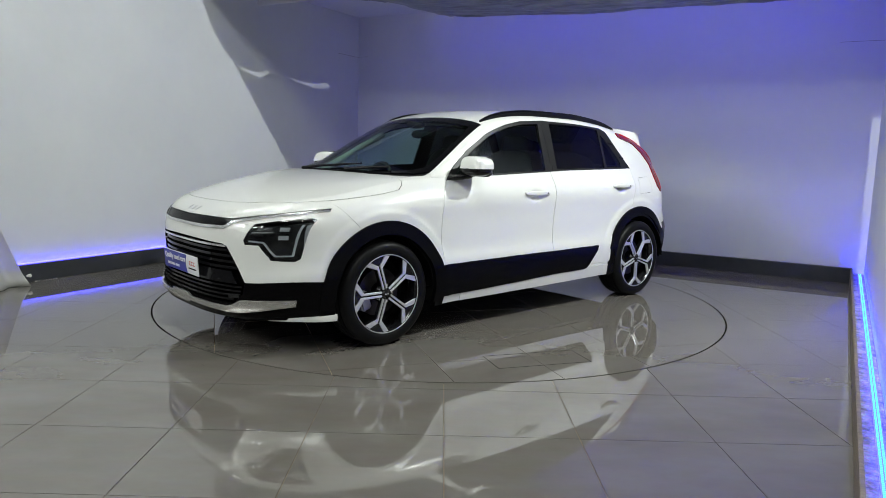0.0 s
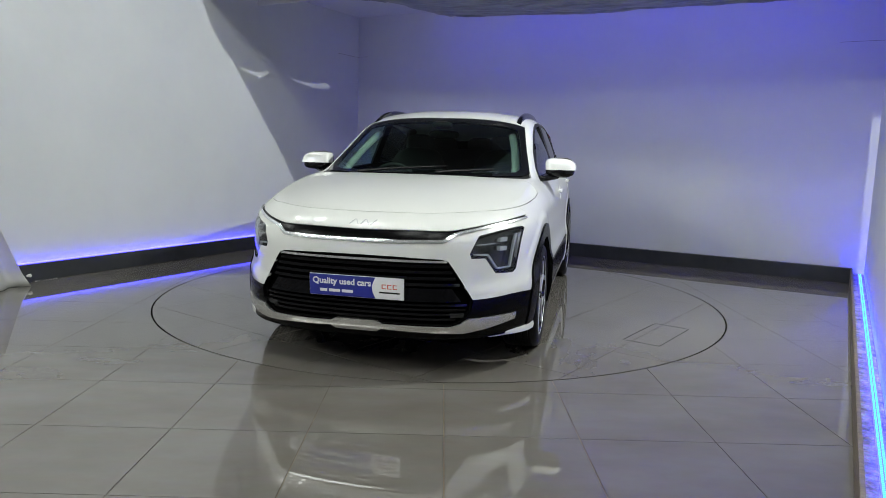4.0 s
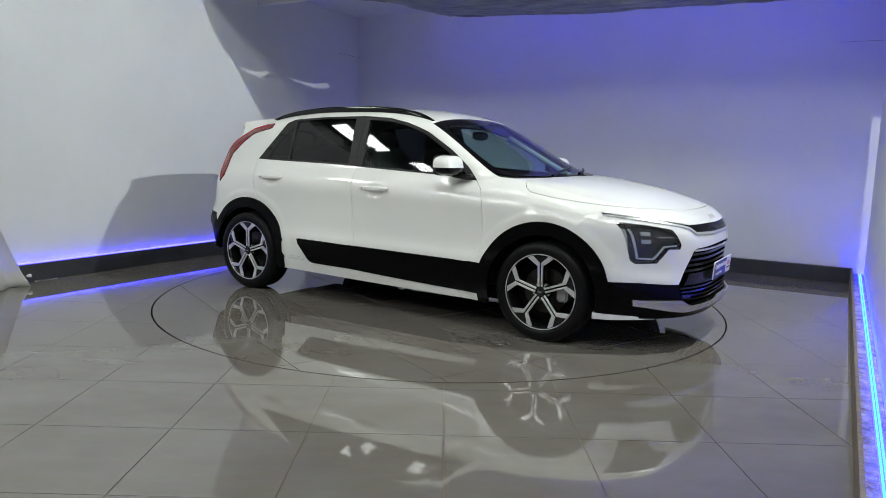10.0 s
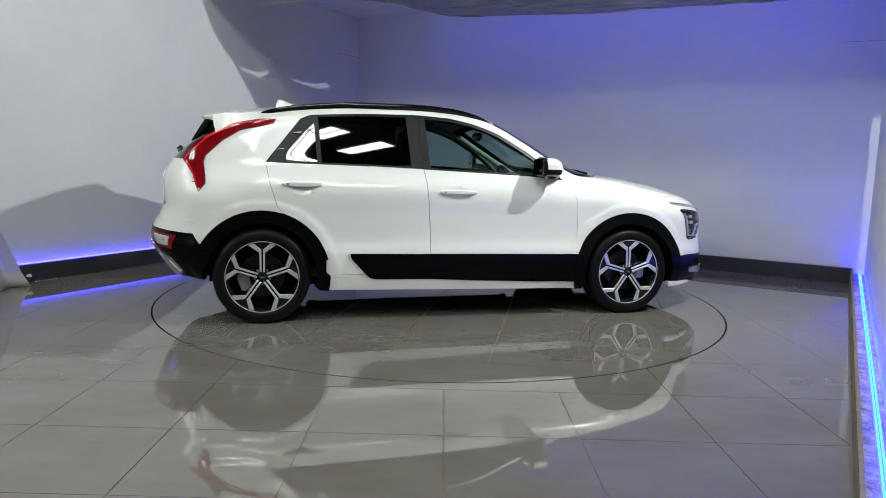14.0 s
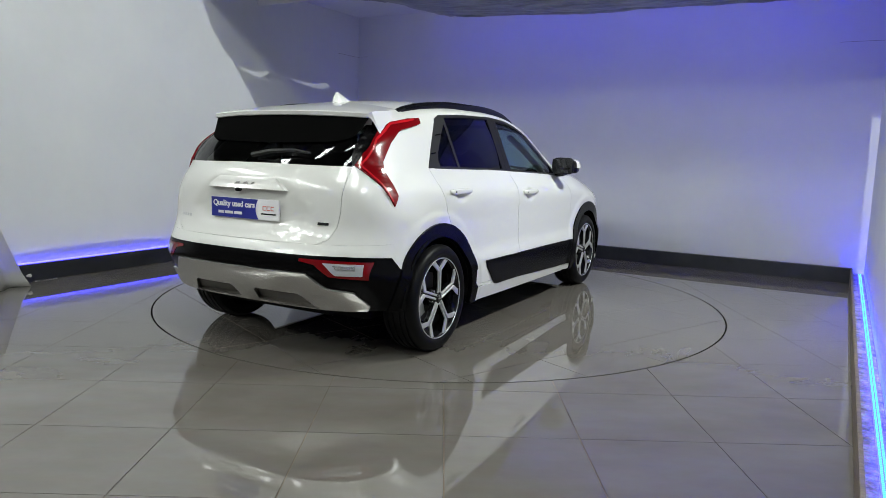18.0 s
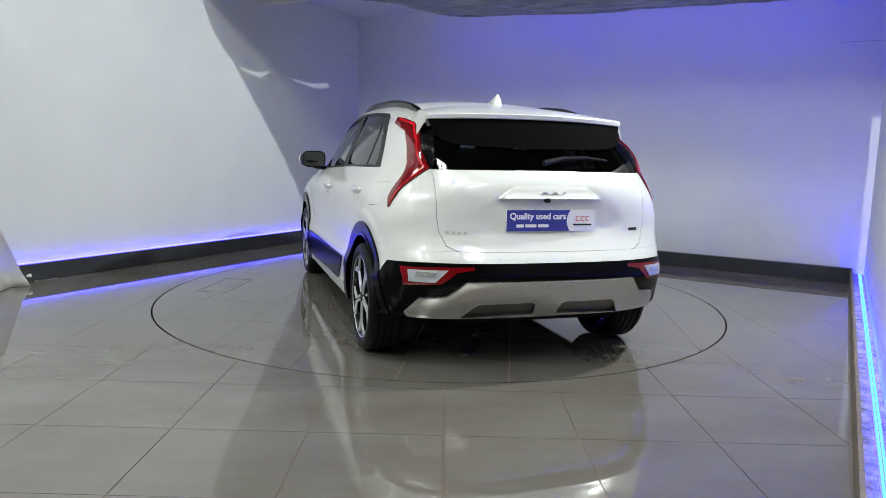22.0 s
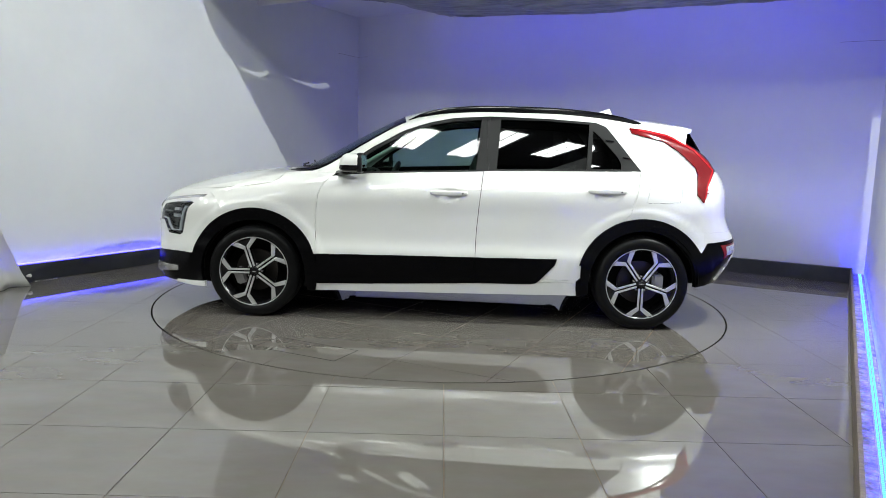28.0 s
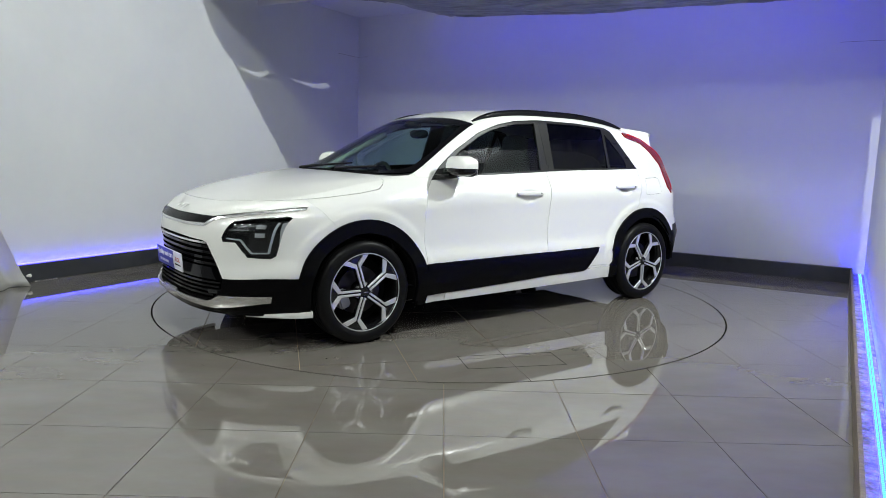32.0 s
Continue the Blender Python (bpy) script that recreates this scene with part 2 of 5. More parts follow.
def slit_width(v):
    """Width of the two added slits that throw crescents of light on the left wall."""
    wide = 0.0
    for v0, v1 in ((1.6, 2.246), (2.342, 2.63)):
        if v0 < v < v1:
            wide = 0.115 * math.sin(math.pi * (v - v0) / (v1 - v0)) ** 0.6
    return wide


FRONT_EDGE = [(0.38, 2.77), (1.99, 2.714), (2.67, 2.66), (2.97, 2.62), (3.62, 2.58), (4.11, 2.557), (4.44, 2.535), (6.2, 2.5)]
for k in (0, 1):
    bm = bmesh.new()
    grid = []
    nu, nv = 90, 120
    for b in range(nv + 1):
        v = 0.8 + 1.81 * b / nv
        mid = float(np.interp(v, *zip(*SLIT_LINE)))
        u0, u1 = (0.02 + 0.98 * max(0.0, min(1.0, (1.7 - v) / 0.9)), mid + (0.004 if slit_width(v) == 0 else 0)) if k == 0 else (mid + slit_width(v), 6.2)
        row = []
        for a in range(nu + 1):
            u = u0 + (u1 - u0) * a / nu
            front_v = float(np.interp(u, *zip(*FRONT_EDGE))) - 2.61
            row.append(bm.verts.new((u, -v - front_v * (b / nv) ** 3, hang(u, v) + 0.003 * k)))
        grid.append(row)
    for b in range(nv):
        for a in range(nu):
            bm.faces.new((grid[b][a], grid[b][a + 1], grid[b + 1][a + 1], grid[b + 1][a]))
    roomy(thing("plastic_sheet", bm, SHEET, "crinkled grey plastic sheet slung under the soffit", "plastic sheet", "sheets under the soffit", smooth=0))
# little gathered knot at the sheet's edge
bm = bmesh.new()
for i in range(9):
    a = i * 0.7
    end = Vector((0.03 * math.cos(a), 0.02 * math.sin(a), 0.012 + 0.02 * ((i * 7) % 3) / 3))
    bmesh.ops.create_cone(bm, cap_ends=True, segments=6, radius1=0.006, radius2=0.002, depth=0.05,
                          matrix=Matrix.Translation(Vector((1.93, -0.785, 2.738)) + end * 0.5) @ end.to_track_quat("Z", "Y").to_matrix().to_4x4())
roomy(thing("sheet_tie", bm, CLOTH, "pale knot tying up the plastic sheet", "knot"))

# plaster crumbs at the skirting foot
rng = random.Random(5)
bm = bmesh.new()
for i in range(26):
    v, u = 4.48 + 0.2 * rng.random(), 0.064 + 0.02 * rng.random() ** 2
    r = 0.0012 + 0.002 * rng.random()
    bmesh.ops.create_icosphere(bm, subdivisions=1, radius=r, matrix=Matrix.Translation((u, -v, r * 0.5)) @ Matrix.Diagonal((1, 1.4, 0.6, 1)))
roomy(thing("plaster_crumb", bm, CLOTH, "white plaster crumbs lying at the skirting foot", "debris", kind="stuff"))

# pale drape beside the skirting
bm = bmesh.new()
grid = []
for a in range(61):
    s = a / 60
    row = []
    for b in range(41):
        z = 0.004 + 2.3 * b / 40
        v = 4.8 + 0.37 * z * (1 - 0.55 * s) + 0.55 * s
        fold = 0.5 + 0.5 * math.cos(s * 13 + 0.8 * math.sin(z * 2.1))
        u = 0.13 + 0.09 * fold * (1 - 0.25 * z / 2.3) + 0.012 * noise.noise((s * 9, z * 5, 1)) - 0.05 * (s < 0.02)
        if z < 0.12:
            u += 0.05 * (1 - z / 0.12)
        row.append(bm.verts.new((u, -v, z)))
    grid.append(row)
for a in range(60):
    for b in range(40):
        bm.faces.new((grid[a][b], grid[a][b + 1], grid[a + 1][b + 1], grid[a + 1][b]))
bmesh.ops.solidify(bm, geom=bm.faces[:], thickness=0.003)
drape = roomy(thing("drape", bm, CLOTH, "crumpled off-white dust sheet hanging beside the wall", "dust sheet", smooth=0))
bm = bmesh.new()
for i in range(7):
    a = i * 0.9
    end = Vector((0.02 + 0.012 * math.cos(a * 2), 0.05, 0.02 * math.sin(a)))
    bmesh.ops.create_cone(bm, cap_ends=True, segments=7, radius1=0.007, radius2=0.003, depth=0.035,
                          matrix=Matrix.Translation(Vector((0.16, -4.8, 0.075)) + end * 0.4) @ end.to_track_quat("Z", "Y").to_matrix().to_4x4())
part("knot", bm, CLOTH, drape, "knotted corner", smooth=40)
# ---- the car: a shell of smooth sections, cut into panels ----
# car frame: x forward, y to its left, z up; the hubs stand at x 1.286 and -1.433
HUB_F, HUB_R, HUB_Z = 1.286, -1.433, 0.322
ARCH_OUT, ARCH_IN = 0.456, 0.372
X_FRONT, X_REAR = 1.45, -1.70      # where the side of the upper shell begins and ends
N_COL, N_ROOF, N_ROW, N_LEV = 34, 18, 150, 56


def curve(table):
    """A smooth function through the pairs of a table."""
    xs = np.array([p[0] for p in table], float)
    ys = np.array([p[1] for p in table], float)
    d = np.gradient(ys, xs)
    sec = np.diff(ys) / np.diff(xs)
    for i in range(1, len(xs) - 1):
        d[i] = 0 if sec[i - 1] * sec[i] <= 0 else 2 / (1 / sec[i - 1] + 1 / sec[i])

    def f(x):
        x = min(max(x, xs[0]), xs[-1])
        i = min(int(np.searchsorted(xs, x, "right")) - 1, len(xs) - 2)
        h = xs[i + 1] - xs[i]
        t = (x - xs[i]) / h
        return float((1 + 2 * t) * (1 - t) ** 2 * ys[i] + t * (1 - t) ** 2 * h * d[i] + t * t * (3 - 2 * t) * ys[i + 1] + t * t * (t - 1) * h * d[i + 1])
    return f


# half-width of the flank by height, and its taper along the car
FLANK = curve([(0.18, 0.868), (0.24, 0.885), (0.33, 0.9), (0.46, 0.905), (0.505, 0.904), (0.535, 0.89), (0.62, 0.882), (0.75, 0.882), (0.88, 0.889), (0.96, 0.884), (1.02, 0.862), (1.12, 0.82)])
TAPER = curve([(-2.2, 0.955), (-1.75, 0.972), (-1.4, 0.985), (-0.8, 0.997), (0.2, 1.0), (1.0, 1.002), (1.45, 1.0), (2.2, 0.99)])
# shoulder line: belt of the windows and crest of the wings
EDGE_Z = curve([(-2.2, 1.105), (-1.7, 1.105), (-1.4, 1.1), (-0.75, 1.086), (0.07, 1.057), (0.47, 1.04), (0.75, 1.022), (1.0, 1.018), (1.2, 0.998), (1.45, 0.95), (1.67, 0.903), (1.85, 0.868), (2.0, 0.835), (2.15, 0.795)])
EDGE_Y = curve([(-2.0, 0.69), (-1.7, 0.735), (-1.4, 0.773), (-0.8, 0.792), (0.3, 0.803), (0.75, 0.793), (1.0, 0.78), (1.2, 0.772), (1.45, 0.765)])
# centre line of bonnet, windscreen, roof and rear window
CREST = curve([(-2.07, 1.105), (-1.95, 1.215), (-1.83, 1.33), (-1.74, 1.405), (-1.6, 1.45), (-1.4, 1.49), (-1.1, 1.525), (-0.8, 1.542), (-0.4, 1.545), (-0.1, 1.532), (0.1, 1.51), (0.3, 1.464),
               (0.5, 1.37), (0.8, 1.208), (1.0, 1.095), (1.1, 1.056), (1.25, 1.042), (1.45, 1.018), (1.68, 0.98), (1.9, 0.923), (2.05, 0.864), (2.15, 0.795)])
# rail of the roof edge
RAIL_Y = curve([(-2.1, 0.635), (-1.85, 0.64), (-1.4, 0.645), (-0.75, 0.652), (-0.1, 0.652), (0.27, 0.66), (0.48, 0.68), (0.7, 0.712), (0.85, 0.738), (1.0, 0.742), (1.2, 0.7), (1.5, 0.6), (2.15, 0.5)])
RAIL_Z = curve([(-2.07, 1.105), (-1.95, 1.17), (-1.83, 1.262), (-1.7, 1.328), (-1.4, 1.408), (-1.1, 1.452), (-0.75, 1.474), (-0.36, 1.476), (-0.1, 1.464), (0.06, 1.442), (0.27, 1.387), (0.48, 1.276),
                (0.7, 1.148), (0.85, 1.058), (1.0, 1.035), (1.2, 1.02), (1.5, 0.976), (1.68, 0.943), (1.9, 0.887), (2.05, 0.837), (2.15, 0.795)])
NOSE_X = curve([(0.0, 2.17), (0.1, 2.205), (0.25, 2.205), (0.45, 2.195), (0.7, 2.19), (0.87, 2.18), (1.0, 2.145)])
TAIL_X = curve([(0.0, -2.07), (0.08, -2.125), (0.2, -2.19), (0.29, -2.225), (0.38, -2.222), (0.47, -2.18), (0.53, -2.155), (0.62, -2.135), (0.8, -2.135), (0.9, -2.12), (1.0, -2.072)])
BOTTOM_Z = curve([(-2.2, 0.325), (-1.9, 0.325), (-1.8, 0.31), (-1.6, 0.24), (1.6, 0.205), (1.9, 0.215), (2.15, 0.225)])
N_F, L_F, N_R, L_R = 2.95, 1.0, 3.1, 0.56


def section_z(x, y):
    """Height of the upper shell at the cross-section x, y from the centre."""
    zc, yd, zd = CREST(x), RAIL_Y(x), RAIL_Z(x)
    if y <= yd:
        return zc - (zc - zd) * (y / yd) ** 2.6
    ye, ze = max(EDGE_Y(x), yd + 0.02), EDGE_Z(x)
    t = min((y - yd) / (ye - yd), 1)
    return zd + (ze - zd) * t


def flank_y(x, z, ze):
    top = min(max((z - (ze - 0.2)) / 0.2, 0), 1)
    y = FLANK(z) * TAPER(x)
    ye = EDGE_Y(x)
    # the quarter panel draws in towards the tail lamp
    a, b = min(max((z - 0.78) / 0.22, 0), 1), min(max((-1.3 - x) / 0.5, 0), 1)
    y -= 0.05 * a * a * (3 - 2 * a) * b * b * (3 - 2 * b)
    return y + (ye - y) * (top ** 2.4)


def round_front(eta):
    return L_F * (1 - (1 - eta ** N_F) ** (1 / N_F))


def round_rear(eta):
    return L_R * (1 - (1 - eta ** N_R) ** (1 / N_R))


ETA_F = (1 - (1 - (2.19 - X_FRONT) / L_F) ** N_F) ** (1 / N_F)
ETA_R = (1 - (1 - (X_REAR + 2.15) / L_R) ** N_R) ** (1 / N_R)


def fractions(x):
    """Lateral places of the columns as fractions of the edge."""
    r = RAIL_Y(x) / max(EDGE_Y(x), RAIL_Y(x) + 0.02)
    return [r * j / N_ROOF if j <= N_ROOF else r + (1 - r) * (j - N_ROOF) / (N_COL - N_ROOF) for j in range(N_COL + 1)]


def shell():
    """The half shell (y >= 0) as a bmesh, before the panels are cut."""
    fr, rr = fractions(0.9), fractions(-1.6)
    stations = [("f", j) for j in range(N_COL)] + [("s", i) for i in range(N_ROW + 1)] + [("r", j) for j in range(N_COL - 1, -1, -1)]
    ring = []
    for kind, k in stations:
        row = []
        for lev in range(N_LEV + 1):
            v = lev / N_LEV
            if kind == "s":
                x = X_FRONT + (X_REAR - X_FRONT) * k / N_ROW
                ze, zb = EDGE_Z(x), BOTTOM_Z(x)
                z = zb + (ze - zb) * v
                # the flank follows the rounded front and rear
                sf = (1 - max(0.0, 1 - (NOSE_X(v) - x) / L_F) ** N_F) ** (1 / N_F) / ETA_F if x > 1.19 else 1 / ETA_F
                sr = (1 - max(0.0, 1 - (x - TAIL_X(v)) / L_R) ** N_R) ** (1 / N_R) / ETA_R if x < -1.5 else 1 / ETA_R
                blend = 1 - v ** 8
                y = flank_y(x, z, ze) * (1 + (min(sf, 1 / ETA_F) * ETA_F - 1) * blend * 0.6) * (1 + (min(sr, 1 / ETA_R) * ETA_R - 1) * blend * 0.6)
                row.append((x, y, z))
            elif kind == "f":
                eta = fr[k] * ETA_F
                x_top = NOSE_X(1.0) - (NOSE_X(1.0) - X_FRONT) * round_front(eta) / round_front(ETA_F)
                ze, zb = EDGE_Z(x_top), BOTTOM_Z(2.0)
                z = zb + (ze - zb) * v
                x = NOSE_X(v) - (NOSE_X(v) - X_FRONT) * round_front(eta) / round_front(ETA_F)
                ec, bc = EDGE_Z(X_FRONT), BOTTOM_Z(X_FRONT)
                row.append((x, fr[k] * flank_y(X_FRONT, bc + (ec - bc) * v, ec), z))
            else:
                eta = rr[k] * ETA_R
                bend = round_rear(eta) / round_rear(ETA_R)
                x = TAIL_X(v) + (X_REAR - TAIL_X(v)) * bend
                x_top = TAIL_X(1.0) + (X_REAR - TAIL_X(1.0)) * bend
                ze, zb = EDGE_Z(x_top), BOTTOM_Z(x)
                ec, bc = EDGE_Z(X_REAR), BOTTOM_Z(X_REAR)
                row.append((x, rr[k] * flank_y(X_REAR, bc + (ec - bc) * v, ec), zb + (ze - zb) * v))
        ring.append(row)
    top = []
    for i in range(N_ROW + 1):
        x1 = X_FRONT + (X_REAR - X_FRONT) * i / N_ROW
        tau = i / N_ROW
        row = []
        for j in range(N_COL + 1):
            xf, xr = (ring[j][N_LEV][0] if j < N_COL else X_FRONT), (ring[len(ring) - 1 - j][N_LEV][0] if j < N_COL else X_REAR)
            x = xf + (xr - xf) * tau
            f = fractions(min(max(x, -1.6), 0.9))[j]
            ye = ring[N_COL + i][N_LEV][1]
            y = f * ye
            if i == 0 and j < N_COL:
                row.append(ring[j][N_LEV])
            elif i == N_ROW and j < N_COL:
                row.append(ring[len(ring) - 1 - j][N_LEV])
            elif j == N_COL:
                row.append(ring[N_COL + i][N_LEV])
            else:
                row.append((x, y, section_z(x, y)))
        top.append(row)
    verts, faces, index = [], [], {}

    def add(p):
        key = (round(p[0], 5), round(p[1], 5), round(p[2], 5))
        if key not in index:
            index[key] = len(verts)
            verts.append(list(p))
        return index[key]
    ids = [[add(p) for p in row] for row in ring]
    tid = [[add(p) for p in row] for row in top]
    for a in range(len(ids) - 1):
        for b in range(N_LEV):
            faces.append((ids[a][b], ids[a][b + 1], ids[a + 1][b + 1], ids[a + 1][b]))
    for a in range(N_ROW):
        for b in range(N_COL):
            faces.append((tid[a][b], tid[a + 1][b], tid[a + 1][b + 1], tid[a][b + 1]))
    faces = [tuple(dict.fromkeys(f)) for f in faces]
    faces = [f for f in faces if len(f) > 2]
    co = np.array(verts)
    edges = np.array(list({tuple(sorted((f[k], f[(k + 1) % len(f)]))) for f in faces for k in range(len(f))}))
    low = np.array([row[0] for row in ids])
    mid = np.abs(co[:, 1]) < 1e-6
    for _ in range(10):
        acc, cnt = np.zeros_like(co), np.zeros(len(co))
        np.add.at(acc, edges[:, 0], co[edges[:, 1]])
        np.add.at(acc, edges[:, 1], co[edges[:, 0]])
        np.add.at(cnt, edges[:, 0], 1)
        np.add.at(cnt, edges[:, 1], 1)
        moved = co + 0.5 * (acc / cnt[:, None] - co)
        moved[mid, 1] = 0
        moved[low] = co[low]
        co = moved
    # pressed details: flared arches, the number plate recess, the bowls behind the door handles
    for p in co:
        if p[1] > 0.6 and p[2] < 0.95:
            for hx in (HUB_F, HUB_R):
                d = min(max((ARCH_OUT + 0.075 - math.hypot(p[0] - hx, p[2] - HUB_Z)) / 0.03, 0), 1)
                p[1] += 0.009 * d * d * (3 - 2 * d)
            for hx, hz in ((-0.075, 0.9), (-1.162, 0.94)):
                d = 1 - math.hypot((p[0] - hx) / 0.082, (p[2] - hz) / 0.048) ** 2
                if d > 0:
                    p[1] -= 0.024 * d
        if p[0] < -1.95 and 0.7 < p[2] < 1.03:
            wide = float(np.interp(p[2], [0.74, 0.79, 0.845, 0.96, 1.03], [0.36, 0.38, 0.415, 0.31, 0.24]))
            d = min(max((wide - p[1]) / 0.07 + 0.5, 0), 1) * min(max((p[2] - 0.73) / 0.09, 0), 1) * min(max((1.03 - p[2]) / 0.04, 0), 1)
            p[0] += 0.015 * d * d * (3 - 2 * d)
    bm = bmesh.new()
    vs = [bm.verts.new(c) for c in co]
    for f in faces:
        bm.faces.new([vs[k] for k in f])
    bmesh.ops.recalc_face_normals(bm, faces=bm.faces)
    if sum(f.normal.y for f in bm.faces) < 0:
        bmesh.ops.reverse_faces(bm, faces=bm.faces)
    return bm
# ---- car paint and trim ----
WHITE = material("white_car_paint", (0.7, 0.7, 0.675), 0.3, spec=0.5)
bsdf(WHITE).inputs["Coat Weight"].default_value = 0.8
bsdf(WHITE).inputs["Coat Roughness"].default_value = 0.05
BLACK_GLOSS = material("gloss_black_plastic", (0.004, 0.004, 0.005), 0.1, spec=0.3)
BLACK_SATIN = material("satin_black_trim", (0.006, 0.006, 0.007), 0.35, spec=0.25)
relief(BLACK_SATIN, 400, 0.1, 0.001)
CLAD = material("black_cladding", (0.002, 0.002, 0.0024), 0.22, spec=0.09)
relief(CLAD, 300, 0.05, 0.001)
PILLAR = material("anthracite_pillar_trim", (0.01, 0.01, 0.0105), 0.42, spec=0.22)
DARK = material("dark_void", (0.0012, 0.0012, 0.0012), 0.8, spec=0.03)
CHROME = material("satin_chrome", (0.72, 0.73, 0.74), 0.22, 0.75)
SILVER = material("silver_bumper_paint", (0.62, 0.61, 0.59), 0.2, 0.78)
# darker copy of the silver: shade of the pockets put into the colour
SILVER_DARK = material("shaded_silver_paint", (0.16, 0.15, 0.135), 0.35, 0.8)
TYRE = material("tyre_rubber", (0.005, 0.005, 0.0053), 0.42, spec=0.12)
relief(TYRE, 90, 0.25, 0.003)
ALLOY = material("machined_alloy", (0.66, 0.66, 0.67), 0.32, 0.6)
RIM_BLACK = material("rim_black_paint", (0.006, 0.006, 0.007), 0.18)
DISC = material("brake_disc_steel", (0.05, 0.047, 0.045), 0.35, 1.0)
RED = material("red_lamp_lens", (0.17, 0.0015, 0.004), 0.1, spec=0.5)
bsdf(RED).inputs["Coat Weight"].default_value = 0.4
RED_LINE = material("bright_red_light_line", (0.5, 0.008, 0.015), 0.2)
RED_DEEP = material("ribbed_red_reflector", (0.16, 0.0015, 0.004), 0.08)
LAMP_CLEAR = material("clear_lamp_lens", (0.4, 0.41, 0.43), 0.12)
LAMP_GREY = material("lamp_reflector", (0.055, 0.057, 0.06), 0.2, 0.7)
DRL = glowing("day_light_guide", (0.42, 0.44, 0.47), 0.03)
SEAT = material("black_seat_fabric", (0.02, 0.02, 0.021), 0.85)
relief(SEAT, 500, 0.3, 0.002)
DASH = material("dark_dashboard", (0.016, 0.016, 0.017), 0.6)
relief(DASH, 300, 0.2, 0.002)
BLUE_SIGN = material("deep_blue_sign", (0.022, 0.03, 0.27), 0.3)
WHITE_SIGN = material("white_sign", (0.8, 0.8, 0.82), 0.35)
RED_SIGN = material("red_sign_ink", (0.6, 0.1, 0.08), 0.4)
LIGHT_BLUE = material("light_blue_sign_ink", (0.12, 0.45, 0.75), 0.4)
UNDER = material("underbody_black", (0.006, 0.006, 0.006), 0.9, spec=0.08)
BADGE = material("pale_badge_metal", (0.5, 0.5, 0.51), 0.3, 0.35)
MIRROR = material("mirror_glass", (0.8, 0.82, 0.84), 0.02, 1.0)


def glass(name, tint, gloss_rough=0.0):
    """A pane: clear with a tint, mirror-like by Fresnel."""
    m = bpy.data.materials.new(name)
    m.use_nodes = True
    nt = m.node_tree
    nt.nodes.remove(nt.nodes["Principled BSDF"])
    out = nt.nodes["Material Output"]
    tr = node(m, "ShaderNodeBsdfTransparent", Color=(*tint, 1))
    gl = node(m, "ShaderNodeBsdfGlossy", Color=(1, 1, 1, 1), Roughness=gloss_rough)
    fr = node(m, "ShaderNodeLayerWeight", Blend=0.5)
    steep = node(m, "ShaderNodeMath")
    steep.operation = "POWER"
    steep.inputs[1].default_value = 5.0
    wire(m, fr, "Facing", steep, 0)
    gloss = node(m, "ShaderNodeMapRange", To_Min=0.045, To_Max=1.0)
    wire(m, steep, "Value", gloss, "Value")
    mix = node(m, "ShaderNodeMixShader")
    wire(m, gloss, "Result", mix, "Fac")
    nt.links.new(tr.outputs[0], mix.inputs[1])
    nt.links.new(gl.outputs[0], mix.inputs[2])
    nt.links.new(mix.outputs[0], out.inputs["Surface"])
    return m


GLASS = glass("window_glass", (0.56, 0.72, 0.66))
GLASS_DARK = glass("privacy_glass", (0.05, 0.055, 0.055))
GLASS_REAR = glass("rear_window_glass", (0.16, 0.17, 0.17))
LENS = glass("lamp_cover", (0.8, 0.82, 0.83))

# ---- outlines of the panels, in side view (x, z), front or rear view (y, z) and plan (x, y) ----
WIN = [(-1.409, 1.1), (-1.299, 1.241), (-1.171, 1.403), (-1.102, 1.43), (-0.775, 1.449), (-0.359, 1.457), (-0.108, 1.441), (0.059, 1.408), (0.165, 1.375), (0.269, 1.336),
       (0.479, 1.218), (0.644, 1.104), (0.745, 1.013), (0.475, 1.038), (0.068, 1.056), (-0.339, 1.073), (-0.747, 1.086), (-1.156, 1.094)]
PANE_F = [(-0.262, 1.082), (-0.292, 1.428), (-0.108, 1.416), (0.059, 1.384), (0.165, 1.351), (0.262, 1.312), (0.45, 1.205), (0.59, 1.108), (0.655, 1.042), (0.475, 1.05), (0.068, 1.068)]
PANE_R = [(-1.03, 1.104), (-1.052, 1.415), (-0.775, 1.432), (-0.43, 1.436), (-0.405, 1.09), (-0.747, 1.099)]
PANE_Q = [(-1.061, 1.108), (-1.08, 1.372), (-1.13, 1.325), (-1.252, 1.186), (-1.272, 1.145), (-1.268, 1.11)]
DOOR_F = [(0.745, 1.013), (0.8, 0.962), (0.833, 0.885), (0.845, 0.78), (0.849, 0.617), (0.837, 0.469), (0.489, 0.471), (0.084, 0.475), (-0.272, 0.477), (-0.277, 0.666), (-0.293, 0.868),
          (-0.314, 1.072), (0.068, 1.056), (0.475, 1.038)]
DOOR_R = [(-0.314, 1.072), (-0.293, 0.868), (-0.277, 0.666), (-0.272, 0.477), (-0.321, 0.477), (-0.841, 0.481), (-0.828, 0.441), (-0.732, 0.335), (-0.985, 0.335), (-1.1, 0.45), (-1.2, 0.64),
          (-1.331, 0.799), (-1.38, 0.958), (-1.409, 1.1), (-1.156, 1.094), (-0.747, 1.086)]
CLAD_F = [(0.838, 0.469), (0.489, 0.471), (0.084, 0.475), (-0.272, 0.477), (-0.27, 0.2965), (0.09, 0.281), (0.498, 0.267), (0.838, 0.259)]
